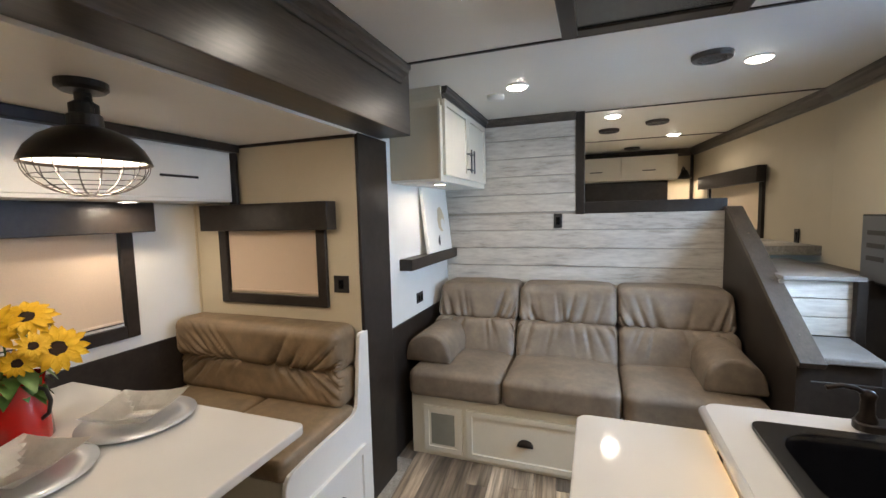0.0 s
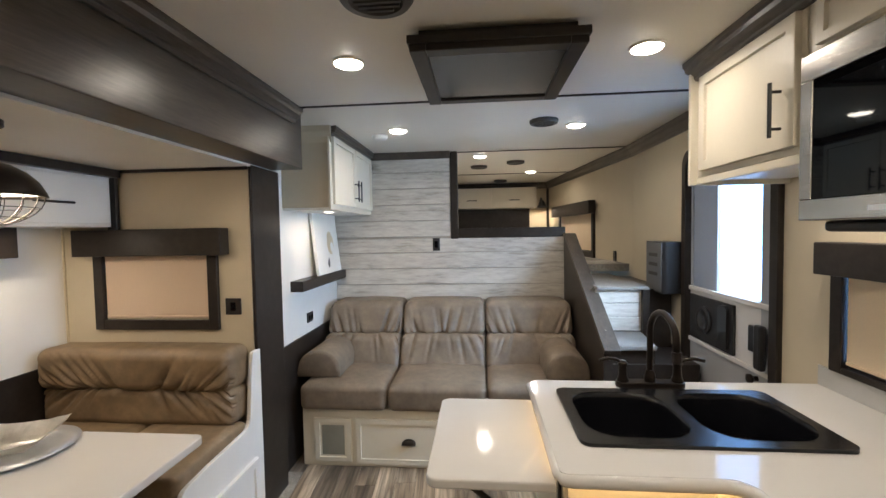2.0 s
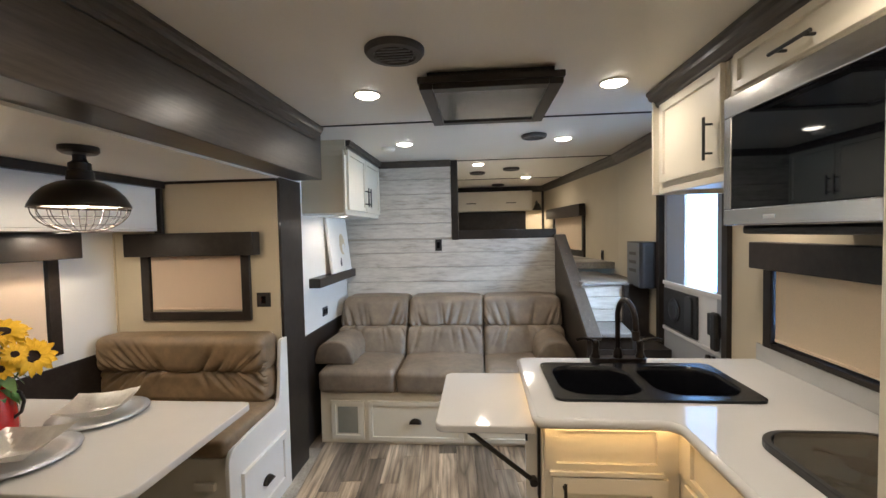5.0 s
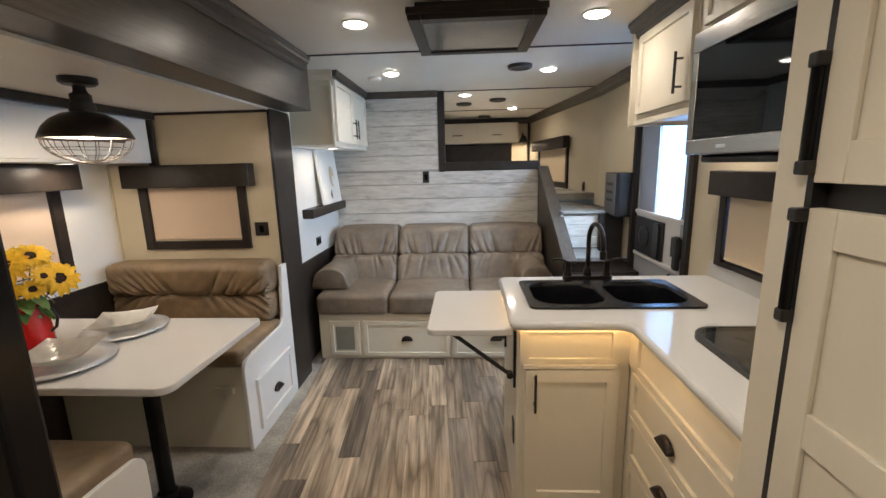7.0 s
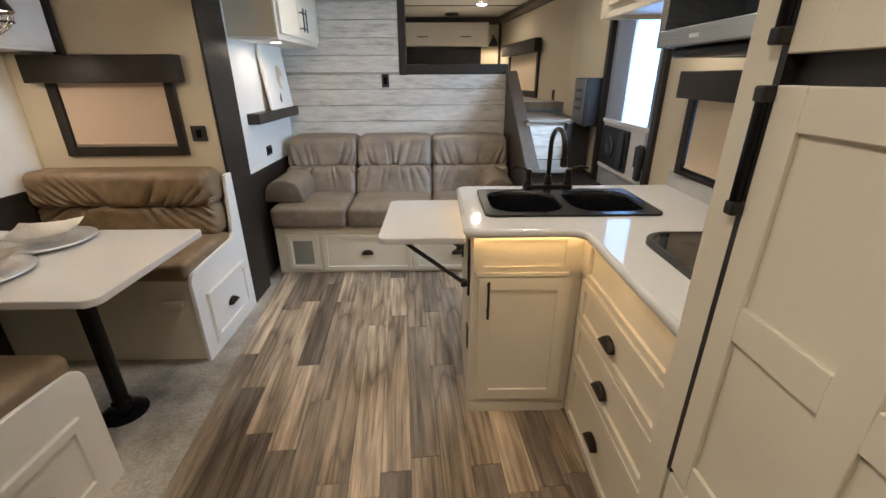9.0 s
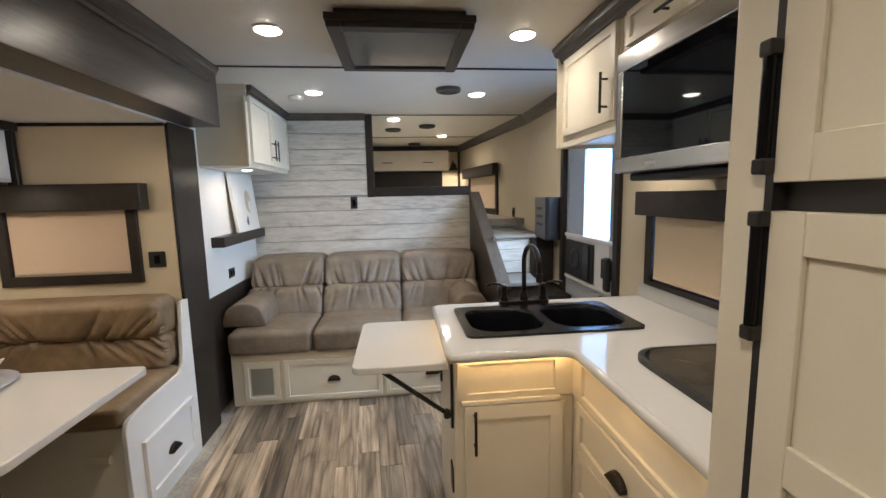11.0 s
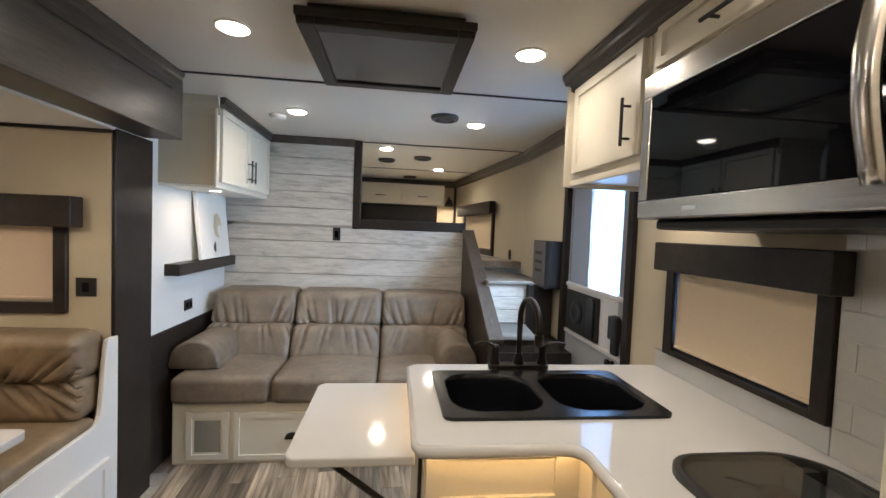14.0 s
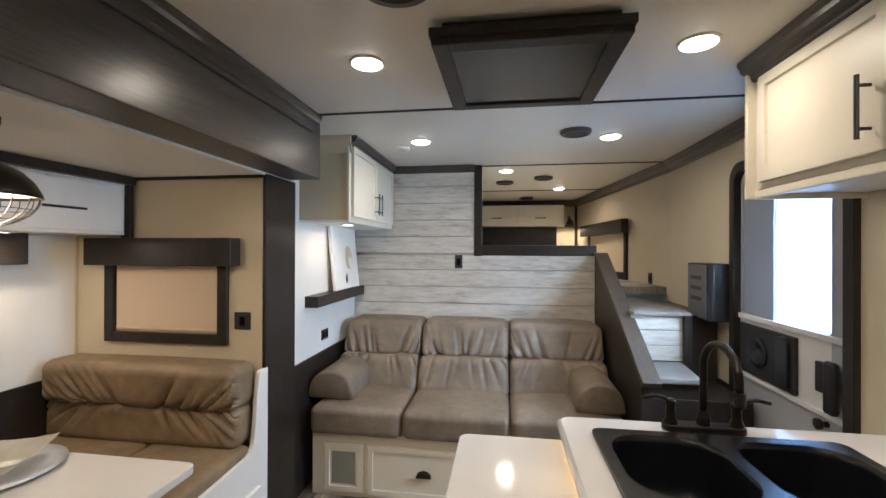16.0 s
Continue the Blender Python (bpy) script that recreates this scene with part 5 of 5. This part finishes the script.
rv = thing("roof_vent", (0.48, 1.52, CEIL), "dark framed roof vent with a tinted panel", "roof vent")
V0, V1, VY0, VY1, VZ = 0.205, 0.775, 1.235, 1.815, 2.075
bm = bmesh.new()
box(V0 - 0.005, V1 + 0.005, VY0 - 0.012, VY0 + 0.045, VZ + 0.022, VZ + 0.048, 0.003, bm=bm)
part("upper_lip", bm, DARK, rv)
part("collar", box(V0 + 0.03, V1 - 0.03, VY0 + 0.02, VY1 - 0.02, VZ + 0.02, CEIL, 0.003), DARK, rv)
part("frame_side", box(V0, V0 + 0.055, VY0, VY1, VZ, VZ + 0.026, 0.004), DARK, rv)
part("frame_side", box(V1 - 0.055, V1, VY0, VY1, VZ, VZ + 0.026, 0.004), DARK, rv)
part("frame_end", box(V0 + 0.055, V1 - 0.055, VY0, VY0 + 0.055, VZ + 0.0006, VZ + 0.026, 0.004), DARK, rv)
part("frame_end", box(V0 + 0.055, V1 - 0.055, VY1 - 0.055, VY1, VZ + 0.0006, VZ + 0.026, 0.004), DARK, rv)
part("tinted_panel", box(V0 + 0.055, V1 - 0.055, VY0 + 0.055, VY1 - 0.055, VZ + 0.008, VZ + 0.0195), TINTED, rv, "smoky tinted panel")

# ---- loft ----
bed = thing("loft_bed", (0.5, 4.5, 1.2), "made bed with white bedding in the loft", "bed")
part("mattress", cushion(-0.45, 1.06, 3.60, 5.40, 1.201, 1.47, 0.06, 10), BEDDING, bed, smooth=True)
part("blanket", cushion(-0.47, 1.08, 3.56, 4.9, 1.40, 1.505, 0.05, 14, None, 0.01, 2), BEDDING, bed, smooth=True)
hb_ = thing("headboard", (0.4, 5.7, 1.2), "dark stained headboard recess under the loft cabinets", "headboard")
part("panel", box(-0.5, 1.12, 5.74, 5.84, 1.2, 1.785, 0.003), DARK, hb_)
lc = thing("loft_cabinet", (0.4, 5.7, 1.79), "cream overhead cabinets across the loft nose", "cabinet")
part("body", box(-0.5, 1.20, 5.62, LOFT_END - 0.001, 1.79, 2.07, 0.002), CREAM, lc)
for x0, x1, hx in ((-0.45, 0.05, -0.2), (0.06, 0.60, 0.33), (0.61, 1.18, 0.90)):
    d = part("door", fbox("y-", 5.62, x0, x1, 0, 0.016, 1.80, 2.055, 0.003), CREAM, lc)
    part("bar_pull", bar_pull("y-", 5.604, 1.90, hx - 0.07, hx + 0.07, False, 0.02), BLACK, d, "black bar pull")
sc = thing("wall_sconce", (1.28, 5.72, 1.85), "black wall sconce with a lit bell shade in the loft", "lamp")
part("arm", tube([(1.28, 5.845, 1.90), (1.28, 5.76, 1.93), (1.28, 5.70, 1.91), (1.28, 5.68, 1.88)], 0.008), BLACK, sc)
part("bell_shade", lathe([(0.02, 0.10), (0.035, 0.08), (0.05, 0.04), (0.075, 0.0), (0.070, 0.0), (0.045, 0.04), (0.03, 0.08)], (1.28, 5.68, 1.79), 28), BLACK, sc, smooth=True)
part("bulb", lathe([(0.01, 0.06), (0.026, 0.03), (0.02, 0.008), (0.002, 0.004)], (1.28, 5.68, 1.79), 20), BULB_ON, sc, smooth=True)

# ---- floor, boards and tiles ----
setting("carpet", prism([(SL, -0.19), (-0.44, -0.19), (-0.695, 2.34), (SL, 2.34)], "z", -0.012, 0.004), CARPET, "speckled grey carpet under the dinette", "carpet")
floor = setting("floor", box(-0.90, RIGHT, -1.70, LOFT, -0.012, -0.004), DARK, "grey and brown vinyl plank floor", "floor")
PW = 0.118
rnd = random.Random(11)
plank_meshes = {}


def board(w, l, h, key):
    if key not in plank_meshes:
        b = box(-w / 2, w / 2, -l / 2, l / 2, -h, 0, 0.0012, 1)
        me = mesh_of(b, "plank")
        me.materials.append(FLOORWOOD)
        plank_meshes[key] = me
    return plank_meshes[key]


x = -1.29 + PW / 2
while x - PW / 2 < RIGHT + 0.2:
    y = -1.70 - rnd.uniform(0, 0.6)
    while y < LOFT:
        L = rnd.choice((0.55, 0.75, 0.95, 1.15))
        a, b = max(y, -1.62), min(y + L, LOFT - 0.03)
        m = pose(0.5, 1.0, 0, 0, 0, 4.5) @ pose(x - 0.5, (a + b) / 2 - 1.0, rnd.uniform(-0.0004, 0.0004))
        if b - a > 0.08 and -0.84 < m.translation.x < RIGHT - 0.02:
            ob = new("plank", board(PW - 0.0012, b - a - 0.0012, 0.004, round(b - a, 3)))
            ob.parent = floor
            ob.matrix_basis = m
        y += L
    x += PW

# whitewashed boards
ROWS = 16
PITCH = 0.1337
for i in range(ROWS):
    z1 = 2.118 - PITCH * i
    z0 = z1 - PITCH + 0.0045
    if i == 0:
        part("plank", box(NX, 0.19, LOFT - 0.0135, LOFT, z1 + 0.003, CEIL, 0.004), PLANKWALL, wall_loft_upper)
    if z0 < 0:
        break
    if z0 > 1.44:
        part("plank", box(NX, 0.19, LOFT - 0.0135, LOFT, z0, z1, 0.004), PLANKWALL, wall_loft_upper)
    elif z1 > 1.46:
        part("plank", box(NX, 0.19, LOFT - 0.0135, LOFT, z0, z1, 0.004), PLANKWALL, wall_loft_upper)
    else:
        part("plank", box(NX, 1.110, LOFT - 0.0135, LOFT, z0, min(z1, 1.434), 0.004), PLANKWALL, wall_loft)

# galley splashback
sb = setting("backsplash", box(RIGHT - 0.006, RIGHT - 0.0005, 0.204, 0.7765, 0.911, 1.50), GROUT, "glossy grey subway tile splashback", "splashback")
TW, TH = 0.150, 0.075
for r_ in range(8):
    z0 = 0.914 + r_ * TH
    y = 0.204 - (TW / 2 if r_ % 2 else 0)
    while y < 0.770:
        a, b = max(0.206, y + 0.002), min(0.775, y + TW - 0.002)
        if b - a > 0.02:
            part("tile", box(RIGHT - 0.008, RIGHT - 0.006, a, b, z0 + 0.002, min(z0 + TH - 0.002, 1.498), 0.0008, 1), TILE, sb)
        y += TW
setting("trim_backsplash", box(RIGHT - 0.008, RIGHT - 0.0005, 0.7775, 1.498, 0.911, 0.984, 0.002), GREYSTRIP, "grey splashback strip under the galley window", "trim")
